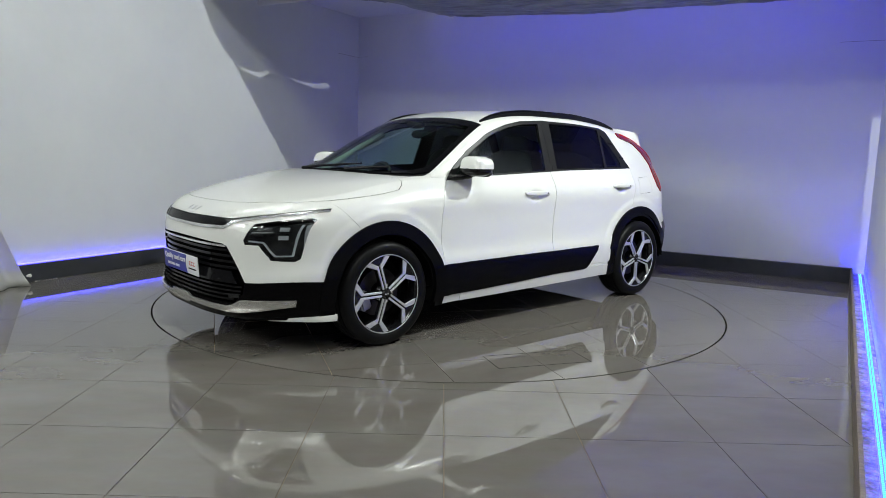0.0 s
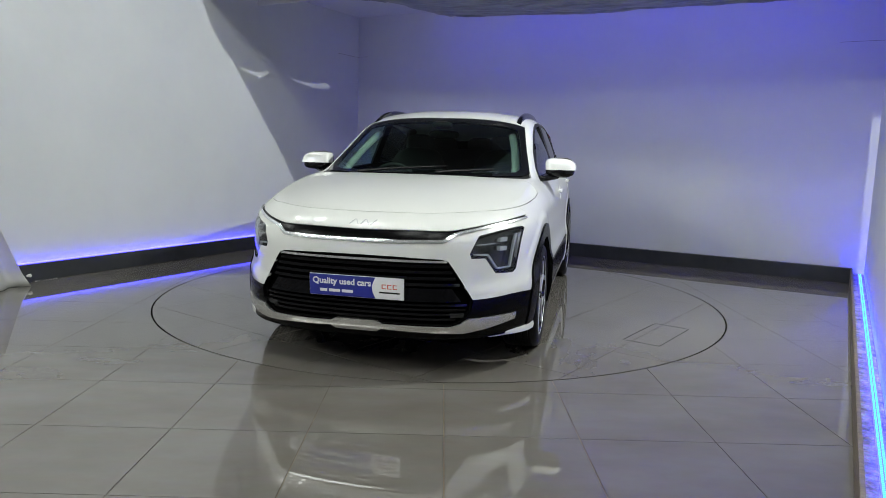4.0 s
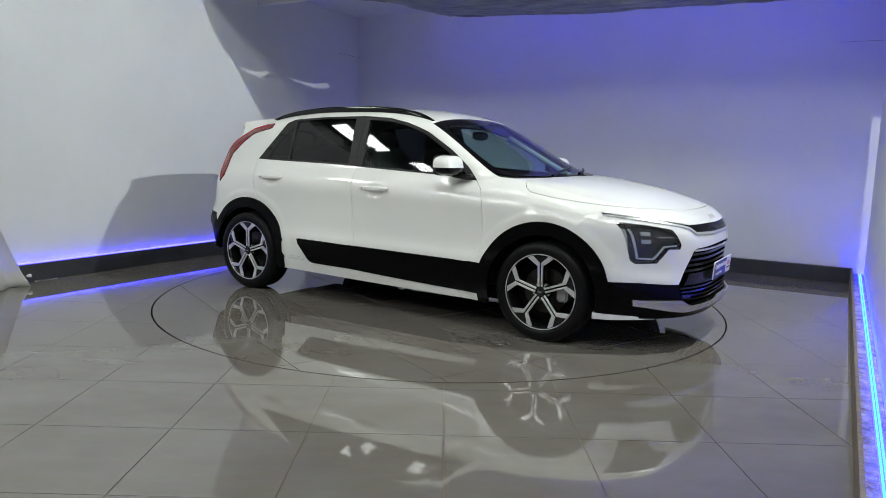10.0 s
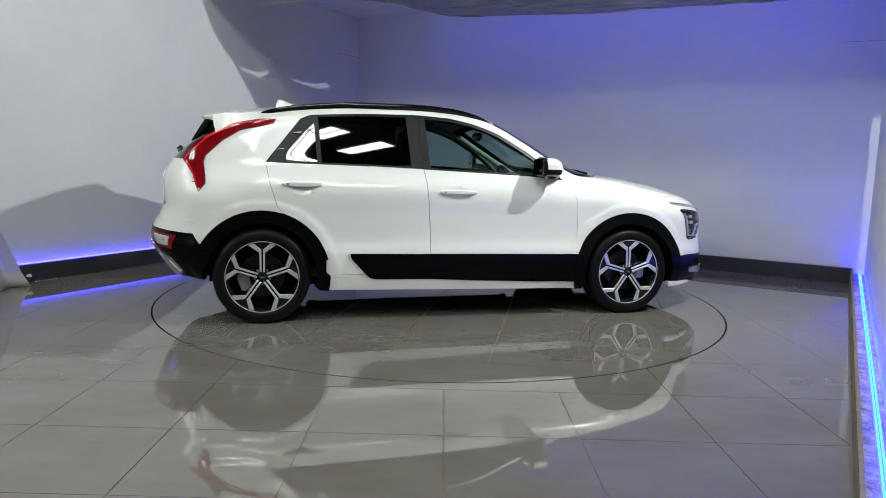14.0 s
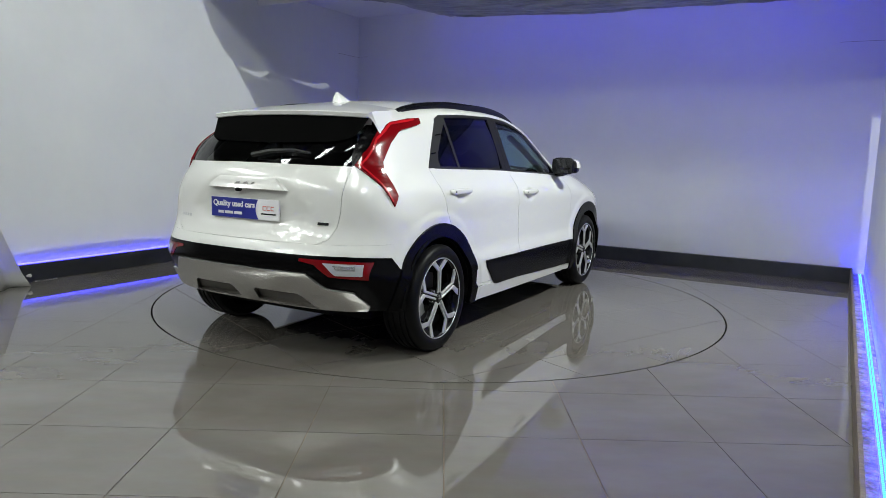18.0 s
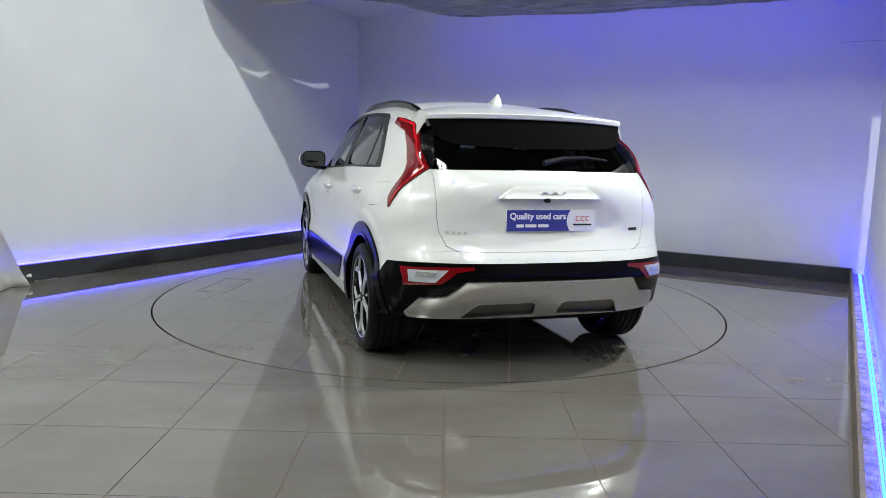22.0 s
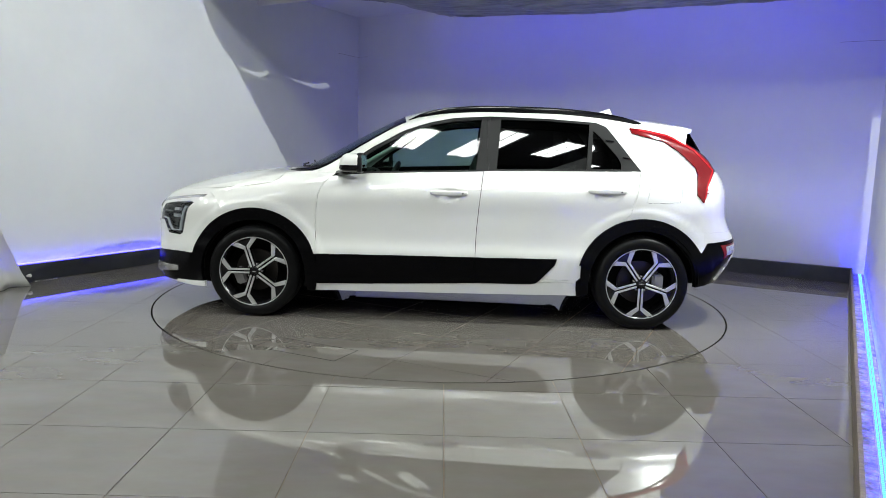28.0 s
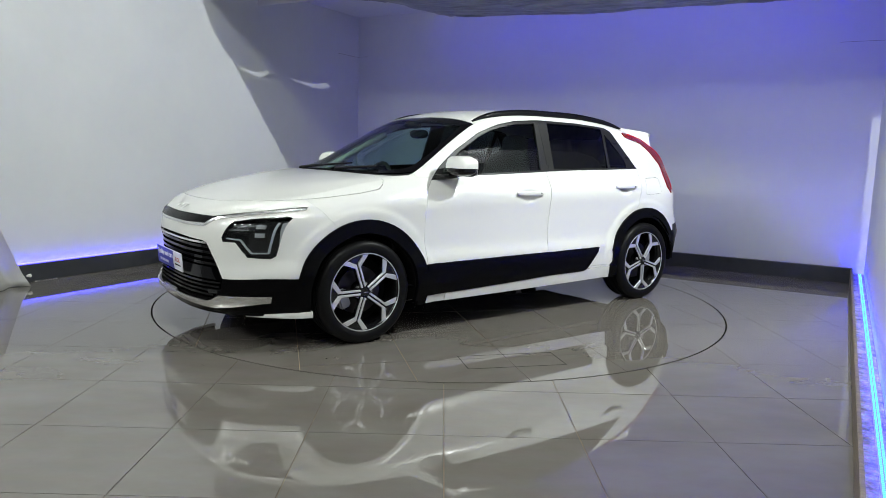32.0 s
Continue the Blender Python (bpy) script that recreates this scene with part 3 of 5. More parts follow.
CLAD_R = [(-0.272, 0.477), (-0.321, 0.477), (-0.841, 0.481), (-0.828, 0.441), (-0.726, 0.328), (-0.7, 0.308), (-0.66, 0.3), (-0.318, 0.298), (-0.27, 0.2965)]
CLAD_W = [(0.838, 0.469), (0.838, 0.259), (1.0, 0.255), (1.0, 0.469)]
TAIL = [(-1.336, 1.394), (-1.351, 1.36), (-1.402, 1.347), (-1.575, 1.308), (-1.69, 1.235), (-1.798, 1.133), (-1.812, 1.086), (-1.797, 1.0), (-1.795, 0.947), (-1.84, 0.893), (-1.876, 1.0),
        (-1.952, 1.11), (-1.895, 1.18), (-1.812, 1.248), (-1.705, 1.32), (-1.61, 1.354), (-1.443, 1.384)]
FLAP = [(-1.47, 1.012), (-1.485, 1.02), (-1.675, 1.027), (-1.698, 1.01), (-1.683, 0.905), (-1.665, 0.893), (-1.455, 0.883), (-1.44, 0.895)]
HEAD = [(0.817, 0.795), (0.798, 0.805), (0.7, 0.786), (0.614, 0.765), (0.577, 0.673), (0.586, 0.647), (0.65, 0.647), (0.7, 0.562), (0.776, 0.556), (0.79, 0.574)]
GRILLE = [(-0.02, 0.655), (0.2, 0.653), (0.44, 0.645), (0.475, 0.633), (0.504, 0.592), (0.602, 0.43), (0.594, 0.37), (0.54, 0.307), (0.5, 0.2935), (0.173, 0.297), (-0.02, 0.3)]
SKID = [(-0.02, 0.313), (0.112, 0.313), (0.14, 0.297), (0.5, 0.2935), (0.54, 0.307), (0.58, 0.333), (0.607, 0.335), (0.795, 0.34), (0.79, 0.303), (0.66, 0.274), (0.555, 0.257), (0.14, 0.272), (0.115, 0.258), (-0.02, 0.258)]
SLIM = [(-0.02, 0.786), (0.227, 0.79), (0.464, 0.79), (0.504, 0.796), (0.695, 0.831), (0.809, 0.858), (0.815, 0.847), (0.693, 0.822), (0.524, 0.787), (0.483, 0.774), (0.443, 0.745), (0.227, 0.738), (-0.02, 0.738)]
STRIP = [(-0.02, 0.738), (0.227, 0.738), (0.443, 0.745), (0.483, 0.774), (0.524, 0.787), (0.693, 0.822), (0.815, 0.847), (0.82, 0.837), (0.7, 0.81), (0.53, 0.774), (0.493, 0.761), (0.455, 0.733), (0.44, 0.728), (0.227, 0.722), (-0.02, 0.722)]
GATE = [(-0.02, 0.688), (0.3, 0.688), (0.525, 0.69), (0.575, 0.715), (0.607, 0.785), (0.62, 0.864), (0.62, 1.0), (0.622, 1.108), (-0.02, 1.114)]
REAR_PANE = [(-0.02, 1.114), (0.622, 1.108), (0.602, 1.16), (0.575, 1.29), (0.555, 1.335), (-0.02, 1.35)]
REAR_LAMP = [(0.447, 0.617), (0.62, 0.612), (0.79, 0.602), (0.777, 0.507), (0.69, 0.516), (0.605, 0.524), (0.56, 0.56), (0.53, 0.585), (0.447, 0.6)]
REAR_SILVER = [(-0.02, 0.541), (0.485, 0.54), (0.57, 0.457), (0.7, 0.44), (0.755, 0.357), (0.737, 0.328), (0.47, 0.318), (-0.02, 0.322)]
POCKET = [(0.068, 0.345), (0.08, 0.408), (0.1, 0.42), (0.385, 0.417), (0.41, 0.405), (0.475, 0.33)]
SCREEN = [(1.13, -0.02), (1.12, 0.25), (1.09, 0.47), (1.02, 0.6), (0.93, 0.69), (0.82, 0.733), (0.66, 0.698), (0.5, 0.662), (0.35, 0.634), (0.25, 0.615), (0.265, 0.5), (0.3, 0.26), (0.315, -0.02)]
SCREEN_IN = [(1.1, -0.02), (1.09, 0.25), (1.05, 0.45), (0.98, 0.57), (0.9, 0.645), (0.82, 0.672), (0.66, 0.652), (0.5, 0.62), (0.4, 0.594), (0.34, 0.57), (0.355, 0.45), (0.375, 0.26), (0.39, -0.02)]
COWL = [(1.13, -0.02), (1.12, 0.25), (1.09, 0.47), (1.02, 0.6), (0.93, 0.69), (0.82, 0.733), (0.9, 0.752), (1.0, 0.73), (1.08, 0.64), (1.135, 0.49), (1.165, 0.25), (1.175, -0.02)]
HOOD_SIDE = [(1.9, 0.882), (1.8, 0.886), (1.6, 0.9), (1.459, 0.914), (1.3, 0.932), (1.16, 0.956), (1.118, 0.985), (1.1, 1.01), (1.08, 1.06)]
HOOD_FRONT = [(-0.02, 0.867), (0.34, 0.87), (0.5, 0.877), (0.64, 0.888)]
WING_SEAM = [(1.64, 0.905), (1.575, 0.84), (1.495, 0.75), (1.44, 0.7)]
REAR_SPLIT = [(-1.78, 0.5), (-1.845, 0.56), (-1.88, 0.617), (-2.0, 0.626), (-2.1, 0.632), (-2.3, 0.634)]
FRONT_SPLIT = [(1.5, 0.443), (1.89, 0.443), (2.06, 0.432), (2.3, 0.43)]
ROOF_SIDE = [(0.24, 0.575), (0.1, 0.548), (-0.4, 0.545), (-1.1, 0.54), (-1.75, 0.53)]


def circle(cx, cz, r, a0=-40, a1=220, n=52):
    return [(cx + r * math.cos(radians(a0 + (a1 - a0) * k / n)), cz + r * math.sin(radians(a0 + (a1 - a0) * k / n))) for k in range(n + 1)]


def cut(bm, pts, axes, keep, closed=True):
    """Cuts the shell along an outline seen along the third axis."""
    a, b = axes
    lo = [min(p[k] for p in pts) - 0.06 for k in (0, 1)]
    hi = [max(p[k] for p in pts) + 0.06 for k in (0, 1)]
    near = set()
    for f in bm.faces:
        c = f.calc_center_median()
        if lo[0] < c[a] < hi[0] and lo[1] < c[b] < hi[1] and keep(c):
            near.add(f)
    loop = list(zip(pts, pts[1:] + pts[:1])) if closed else list(zip(pts, pts[1:]))
    for p, q in loop:
        if math.hypot(p[0] - q[0], p[1] - q[1]) < 1e-5:
            continue
        x0, x1, y0, y1 = min(p[0], q[0]), max(p[0], q[0]), min(p[1], q[1]), max(p[1], q[1])
        faces = []
        for f in near:
            if not f.is_valid:
                continue
            ca = [v.co[a] for v in f.verts]
            cb = [v.co[b] for v in f.verts]
            if max(ca) >= x0 - 1e-4 and min(ca) <= x1 + 1e-4 and max(cb) >= y0 - 1e-4 and min(cb) <= y1 + 1e-4:
                faces.append(f)
        if not faces:
            continue
        co, no = Vector((0, 0, 0)), Vector((0, 0, 0))
        co[a], co[b] = p
        no[a], no[b] = -(q[1] - p[1]), q[0] - p[0]
        geom = faces + list({e for f in faces for e in f.edges}) + list({v for f in faces for v in f.verts})
        res = bmesh.ops.bisect_plane(bm, geom=geom, dist=1e-5, plane_co=co, plane_no=no)
        near = {f for f in near if f.is_valid}
        near.update(g for g in res["geom"] if isinstance(g, bmesh.types.BMFace))


def within(pts, u, v):
    """Whether a point lies inside an outline."""
    inside, j = False, len(pts) - 1
    for i in range(len(pts)):
        (xi, yi), (xj, yj) = pts[i], pts[j]
        if (yi > v) != (yj > v) and u < (xj - xi) * (v - yi) / (yj - yi) + xi:
            inside = not inside
        j = i
    return inside


def along(pts, u):
    return float(np.interp(u, *zip(*sorted(pts))))


def side(c):
    return c.y > 0.5


def front(c):
    return c.x > 1.5


def rear(c):
    return c.x < -1.65


XZ, YZ, XY = (0, 2), (1, 2), (0, 1)
half = shell()
for pts in (WIN, PANE_F, PANE_R, PANE_Q, DOOR_F, DOOR_R, CLAD_F, CLAD_R, FLAP, TAIL):
    cut(half, pts, XZ, side)
for hx in (HUB_F, HUB_R):
    for r in (ARCH_OUT, ARCH_IN):
        cut(half, circle(hx, HUB_Z, r), XZ, side, closed=False)
for pts in (HEAD, GRILLE, SKID, SLIM, STRIP):
    cut(half, pts, YZ, front)
for pts in (GATE, REAR_PANE, REAR_LAMP, REAR_SILVER, POCKET):
    cut(half, pts, YZ, rear)
cut(half, SCREEN, XY, lambda c: c.z > 0.98)
cut(half, SCREEN_IN, XY, lambda c: c.z > 0.98)
cut(half, COWL, XY, lambda c: c.z > 0.98)
cut(half, HOOD_SIDE, XZ, lambda c: c.y > 0.6, closed=False)
cut(half, HOOD_FRONT, YZ, lambda c: c.x > 1.7, closed=False)
cut(half, WING_SEAM, XZ, side, closed=False)
cut(half, REAR_SPLIT, XZ, lambda c: c.x < -1.7, closed=False)
cut(half, FRONT_SPLIT, XZ, lambda c: c.x > 1.6, closed=False)
cut(half, ROOF_SIDE, XY, lambda c: c.z > 1.25, closed=False)
cut(half, [(-2.4, 0.69), (-1.75, 0.69)], XZ, lambda c: c.x < -1.7, closed=False)
cut(half, [(-1.86, 0.45), (-1.86, 0.75)], XZ, lambda c: c.x < -1.7, closed=False)


def region(c):
    """The panel that a place of the shell belongs to."""
    x, y, z = c
    if y > 0.5:
        for hx in (HUB_F, HUB_R):
            d = math.hypot(x - hx, z - HUB_Z)
            if d < ARCH_IN or (d < ARCH_OUT and z < 0.24 and abs(x - hx) < ARCH_IN):
                return "opening"
            if d < ARCH_OUT and not (hx < 0 and within(DOOR_R, x, z) and x > -1.0):
                return "arch_front" if hx > 0 else "arch_rear"
        if within(WIN, x, z) and y > 0.55:
            if within(PANE_F, x, z):
                return "pane_front"
            if within(PANE_R, x, z):
                return "pane_rear"
            if within(PANE_Q, x, z):
                return "pane_quarter"
            return "frame_front" if x > -0.343 else "frame_rear"
        for name, pts in (("door_front", DOOR_F), ("door_rear", DOOR_R), ("clad_front", CLAD_F), ("clad_rear", CLAD_R), ("clad_wing", CLAD_W), ("fuel_flap", FLAP), ("tail_lamp", TAIL)):
            if within(pts, x, z) and not (name == "tail_lamp" and x < -1.65 and (within(REAR_PANE, y, z) or within(GATE, y, z))):
                return name
    if x > 1.5:
        for name, pts in (("head_lamp", HEAD), ("skid_front", SKID), ("grille", GRILLE), ("slim_grille", SLIM), ("chrome_strip", STRIP)):
            if within(pts, y, z):
                return name
        if z < along(FRONT_SPLIT, x):
            return "bumper_lower_front"
    if z > 0.98 and x > 0.2:
        if within(SCREEN, x, y):
            return "windscreen" if within(SCREEN_IN, x, y) else "screen_edge"
        if within(COWL, x, y):
            return "cowl"
    if x > 0.85 or (x > 0.68 and z < 1.03 and y > 0.6):
        gap = along(HOOD_FRONT, y) if y < 0.62 and x > 1.6 else along(HOOD_SIDE, x)
        if z > gap and (x > 1.08 or within(COWL, x - 0.05, y)):
            return "bonnet" if x > 1.085 or y < 0.7 else "wing"
        if z < gap and x > along([(b, a) for a, b in WING_SEAM], z):
            return "bumper_front"
        return "wing" if y > 0.45 else "bonnet"
    if x < -1.65:
        if z < along(REAR_SPLIT, x) and x < -1.78:
            for name, pts in (("rear_lamp", REAR_LAMP), ("pocket", POCKET), ("silver_rear", REAR_SILVER)):
                if within(pts, y, z):
                    return name
            return "bumper_lower_rear"
        if within(GATE, y, z):
            return "gate"
        if within(REAR_PANE, y, z):
            return "rear_pane"
        if 1.108 < z < 1.36 and y > 0.54 and x < along([(1.086, -1.812), (1.133, -1.798), (1.235, -1.69), (1.308, -1.575), (1.36, -1.5)], z):
            return "rear_pillar"
        if z < 0.69 and x < -1.86:
            return "bumper_rear"
    if z < 0.32 and -1.1 < x < 0.95:
        return "rocker"
    if z > 1.25 and y < along(ROOF_SIDE, x):
        return "roof"
    return "side_frame"


panels = {}
for f in half.faces:
    panels.setdefault(region(f.calc_center_median()), []).append(f)
half.normal_update()
NORMALS = {v: v.normal.copy() for v in half.verts}


def panel(name, both=False, flip=False, gap=0.0016, lift=0.0, flange=0.014, names=None):
    """One panel as its own bmesh: edges drawn in a little and turned inwards."""
    bm = bmesh.new()
    faces = [f for n in (names or [name]) for f in panels.get(n, [])]
    for s in ((1, -1) if both else ((-1,) if flip else (1,))):
        made = {}
        for f in faces:
            vs = []
            for v in f.verts:
                if v not in made:
                    n = NORMALS[v]
                    p = v.co + n * lift
                    if abs(v.co.y) < 1e-4:
                        p.y = 0.0
                    made[v] = bm.verts.new((p.x, p.y * s, p.z))
                vs.append(made[v])
            bm.faces.new(vs if s > 0 else vs[::-1])
    if both:
        bmesh.ops.remove_doubles(bm, verts=[v for v in bm.verts if abs(v.co.y) < 1e-4], dist=2e-4)
    bm.normal_update()
    edges = [e for e in bm.edges if e.is_boundary]
    normal = {v: v.normal.copy() for e in edges for v in e.verts}
    pull = {}
    for e in edges:
        f = e.link_faces[0]
        inward = f.calc_center_median() - (e.verts[0].co + e.verts[1].co) / 2
        t = (e.verts[1].co - e.verts[0].co).normalized()
        inward = inward - t * inward.dot(t)
        if inward.length > 1e-9:
            for v in e.verts:
                pull[v] = pull.get(v, Vector()) + inward.normalized()
    for v, d in pull.items():
        if d.length > 1e-6:
            v.co += d.normalized() * gap
    if flange:
        ext = bmesh.ops.extrude_edge_only(bm, edges=edges)["geom"]
        for g in ext:
            if isinstance(g, bmesh.types.BMVert):
                src = [e.other_vert(g) for e in g.link_edges if e.other_vert(g) in normal]
                if src:
                    g.co -= normal[src[0]] * flange
        bm.normal_update()
    return bm


def side_pane(src, flip):
    """A side window: an evenly bowed pane in place of the body's surface."""
    bm = panel(src, flip=flip, gap=0.0, flange=0, lift=-0.003)
    s = -1 if flip else 1
    q = np.array([v.co[:] for v in bm.verts])
    bow = -(q[:, 2] - 1.25) ** 2 / 3.2 - q[:, 0] ** 2 / 16
    a = np.c_[np.ones(len(q)), q[:, 0], q[:, 2]]
    c = np.linalg.lstsq(a, s * q[:, 1] - bow, rcond=None)[0]
    for v, y in zip(bm.verts, a @ c + bow):
        v.co.y = s * float(y)
    return bm


car = tagged(new("car"), "white compact crossover car with black cladding on the turntable", "car")


def add(name, mat, parent=None, label="", smooth=35, **kw):
    return part(name, panel(kw.pop("src", name), **kw), mat, parent or car, label, smooth=smooth)


def pair(name, mat, src, label="", parents=(None, None), **kw):
    """The same panel on both sides of the car."""
    return [part(name, panel(src, flip=k == 1, **kw), mat, parents[k] or car, label, smooth=35) for k in (0, 1)]


add("roof", WHITE, both=True, src="roof", label="white roof panel", gap=0.001)
part("side_frame", panel("side_frame", gap=0.0006), WHITE, car, smooth=35)
part("side_frame", panel("side_frame", flip=True, names=["side_frame", "fuel_flap"], gap=0.0006), WHITE, car, smooth=35)
add("bonnet", WHITE, both=True, src="bonnet", label="white bonnet", gap=0.0035, flange=0.02)
add("front_bumper", WHITE, both=True, src="bumper_front", gap=0.0003)
add("rear_bumper", WHITE, both=True, src="bumper_rear", gap=0.0, flange=0.004)
pair("wing", WHITE, "wing", gap=0.0006)
pair("rocker", WHITE, "rocker", "white sill strip", lift=0.004)
part("fuel_flap", panel("fuel_flap", gap=0.002), WHITE, car, smooth=35)
doors_f = pair("front_door", WHITE, "door_front", "white front door", gap=0.0022)
doors_r = pair("rear_door", WHITE, "door_rear", "white rear door", gap=0.0022)
pair("window_frame", PILLAR, "frame_front", "dark pillar trim", doors_f, gap=0.0012)
pair("window_frame", PILLAR, "frame_rear", "dark pillar trim", doors_r, gap=0.0012)
for k in (0, 1):
    part("window", side_pane("pane_front", k == 1), GLASS, doors_f[k], "clear side window", smooth=0)
    part("window", side_pane("pane_rear", k == 1), GLASS_DARK, doors_r[k], "dark privacy window", smooth=0)
pair("quarter_window", GLASS_DARK, "pane_quarter", "dark privacy window", doors_r, gap=0.0, flange=0, lift=-0.002)
pair("door_cladding", CLAD, "clad_front", "black lower cladding", doors_f, lift=0.008, flange=0.02)
pair("door_cladding", CLAD, "clad_rear", "black lower cladding", doors_r, lift=0.008, flange=0.02)
pair("wing_cladding", CLAD, "clad_wing", "black lower cladding", lift=0.006, flange=0.02)
pair("wheel_arch", CLAD, "arch_front", "black wheel arch cladding", lift=0.012, flange=0.03, gap=0.0)
pair("wheel_arch", CLAD, "arch_rear", "black wheel arch cladding", lift=0.012, flange=0.03, gap=0.0)
add("windscreen", GLASS, both=True, src="windscreen", label="tinted windscreen", gap=0.0, flange=0, lift=-0.003)
add("screen_edge", BLACK_GLOSS, both=True, src="screen_edge", label="black border of the windscreen", gap=0.0, flange=0.01, lift=-0.003)
add("cowl", BLACK_SATIN, both=True, src="cowl", gap=0.0, lift=-0.012, label="black cowl cover")
add("bumper_cladding", CLAD, both=True, src="bumper_lower_front", label="black lower bumper", lift=0.004, gap=0.0)
add("bumper_cladding", CLAD, both=True, src="bumper_lower_rear", label="black lower bumper", lift=0.004, gap=0.0)
add("skid_plate", SILVER, both=True, src="skid_front", label="silver skid plate", lift=0.014, flange=0.03, gap=0.001)
add("slim_grille", CLAD, both=True, src="slim_grille", label="gloss black upper grille", lift=-0.006, flange=0.02, gap=0.0)
add("trim_strip", CHROME, both=True, src="chrome_strip", label="satin chrome strip", lift=0.006, flange=0.02, gap=0.0)
add("grille_recess", DARK, both=True, src="grille", lift=-0.045, flange=-0.045, gap=0.0)
add("skid_plate", SILVER, both=True, src="silver_rear", label="silver rear skid plate", lift=0.018, flange=0.03, gap=0.001)
pair("pocket", SILVER_DARK, "pocket", "recess in the skid plate", lift=-0.006, flange=-0.02, gap=0.0)
tails = pair("tail_lamp", RED, "tail_lamp", "red boomerang tail lamp", lift=0.01, flange=0.025, gap=0.001)
lows = pair("bumper_lamp", RED_DEEP, "rear_lamp", "red and clear bumper lamp", lift=0.007, flange=0.02, gap=0.001)
pair("rear_pillar", CLAD, "rear_pillar", "black trim beside the rear window", gap=0.0, flange=0.01)
gate = add("tailgate", WHITE, both=True, src="gate", label="white tailgate", gap=0.0025)
part("rear_window", panel("rear_pane", both=True, gap=0.0, flange=0, lift=-0.002), GLASS_REAR, gate, "dark rear window", smooth=35)
heads = pair("headlamp", LAMP_GREY, "head_lamp", "dark headlamp with a light guide", lift=-0.04, flange=-0.04, gap=0.0)
for k in (0, 1):
    part("lens", panel("head_lamp", flip=k == 1, gap=0.001, flange=0.006), LENS, heads[k], smooth=35)

# dark inner shell behind the gaps
inner = [n for n in panels if n not in ("opening", "pane_front", "pane_rear", "pane_quarter", "windscreen", "rear_pane", "grille", "head_lamp")]
part("inner_shell", panel("inner", both=True, names=inner, lift=-0.02, flange=0, gap=-0.004), UNDER, car, "dark inner structure", smooth=35)


# ---- shapes for the car's smaller parts ----
from mathutils.bvhtree import BVHTree

TREE = BVHTree.FromBMesh(half)


def on_shell(axis, u, v, far):
    """Place and normal of the shell met along an axis from outside; far gives the side. u, v: the two other coordinates."""
    o, d = Vector((0, 0, 0)), Vector((0, 0, 0))
    others = [k for k in (0, 1, 2) if k != axis]
    o[others[0]], o[others[1]] = u, v
    flip = 1
    if axis != 1 and o[1] < 0:
        o[1], flip = -o[1], -1
    if axis == 1 and far < 0:
        flip = -1
    o[axis] = abs(far) if axis == 1 else far
    d[axis] = -1 if o[axis] > 0 else 1
    p, n, _, _ = TREE.ray_cast(o, d)
    if p is None:
        return None
    if n.dot(d) > 0:
        n = -n
    return Vector((p.x, p.y * flip, p.z)), Vector((n.x, n.y * flip, n.z))


def patch(corners, axis, far, lift, n=12, m=4, depth=0.008, bm=None):
    """A plate that follows the shell, inside a four-cornered outline."""
    bm = bm or bmesh.new()
    grid = []
    for i in range(n + 1):
        row = []
        for j in range(m + 1):
            s, t = i / n, j / m
            u = (corners[0][0] * (1 - s) + corners[1][0] * s) * (1 - t) + (corners[3][0] * (1 - s) + corners[2][0] * s) * t
            v = (corners[0][1] * (1 - s) + corners[1][1] * s) * (1 - t) + (corners[3][1] * (1 - s) + corners[2][1] * s) * t
            hit = on_shell(axis, u, v, far)
            if hit is None:
                return bm
            row.append((hit[0] + hit[1] * lift, hit[1]))
        grid.append(row)
    top = [[bm.verts.new(p) for p, _ in row] for row in grid]
    low = [[bm.verts.new(p - q * depth) for p, q in row] for row in grid]
    made = []
    for i in range(n):
        for j in range(m):
            made.append(bm.faces.new((top[i][j], top[i + 1][j], top[i + 1][j + 1], top[i][j + 1])))
    ring = [(i, 0) for i in range(n)] + [(n, j) for j in range(m)] + [(i, m) for i in range(n, 0, -1)] + [(0, j) for j in range(m, 0, -1)]
    for (a, b), (c, d) in zip(ring, ring[1:] + ring[:1]):
        made.append(bm.faces.new((top[a][b], low[a][b], low[c][d], top[c][d])))
    mid = grid[n // 2][m // 2]
    if made[0].normal.length == 0:
        bm.normal_update()
    bm.normal_update()
    if made[(n // 2) * m + m // 2].normal.dot(mid[1]) < 0:
        bmesh.ops.reverse_faces(bm, faces=made)
    return bm


def lathe(profile, segs=72, axis="Y", closed=False, bm=None):
    """Turns a profile of (radius, along) pairs about an axis."""
    bm = bm or bmesh.new()
    rings = []
    for r, a in profile:
        ring = []
        for k in range(segs):
            t = 2 * math.pi * k / segs
            ring.append(bm.verts.new((r * math.cos(t), a, r * math.sin(t))))
        rings.append(ring)
    pairs = list(zip(rings, rings[1:])) + ([(rings[-1], rings[0])] if closed else [])
    for a, b in pairs:
        for k in range(segs):
            bm.faces.new((a[k], a[(k + 1) % segs], b[(k + 1) % segs], b[k]))
    return bm


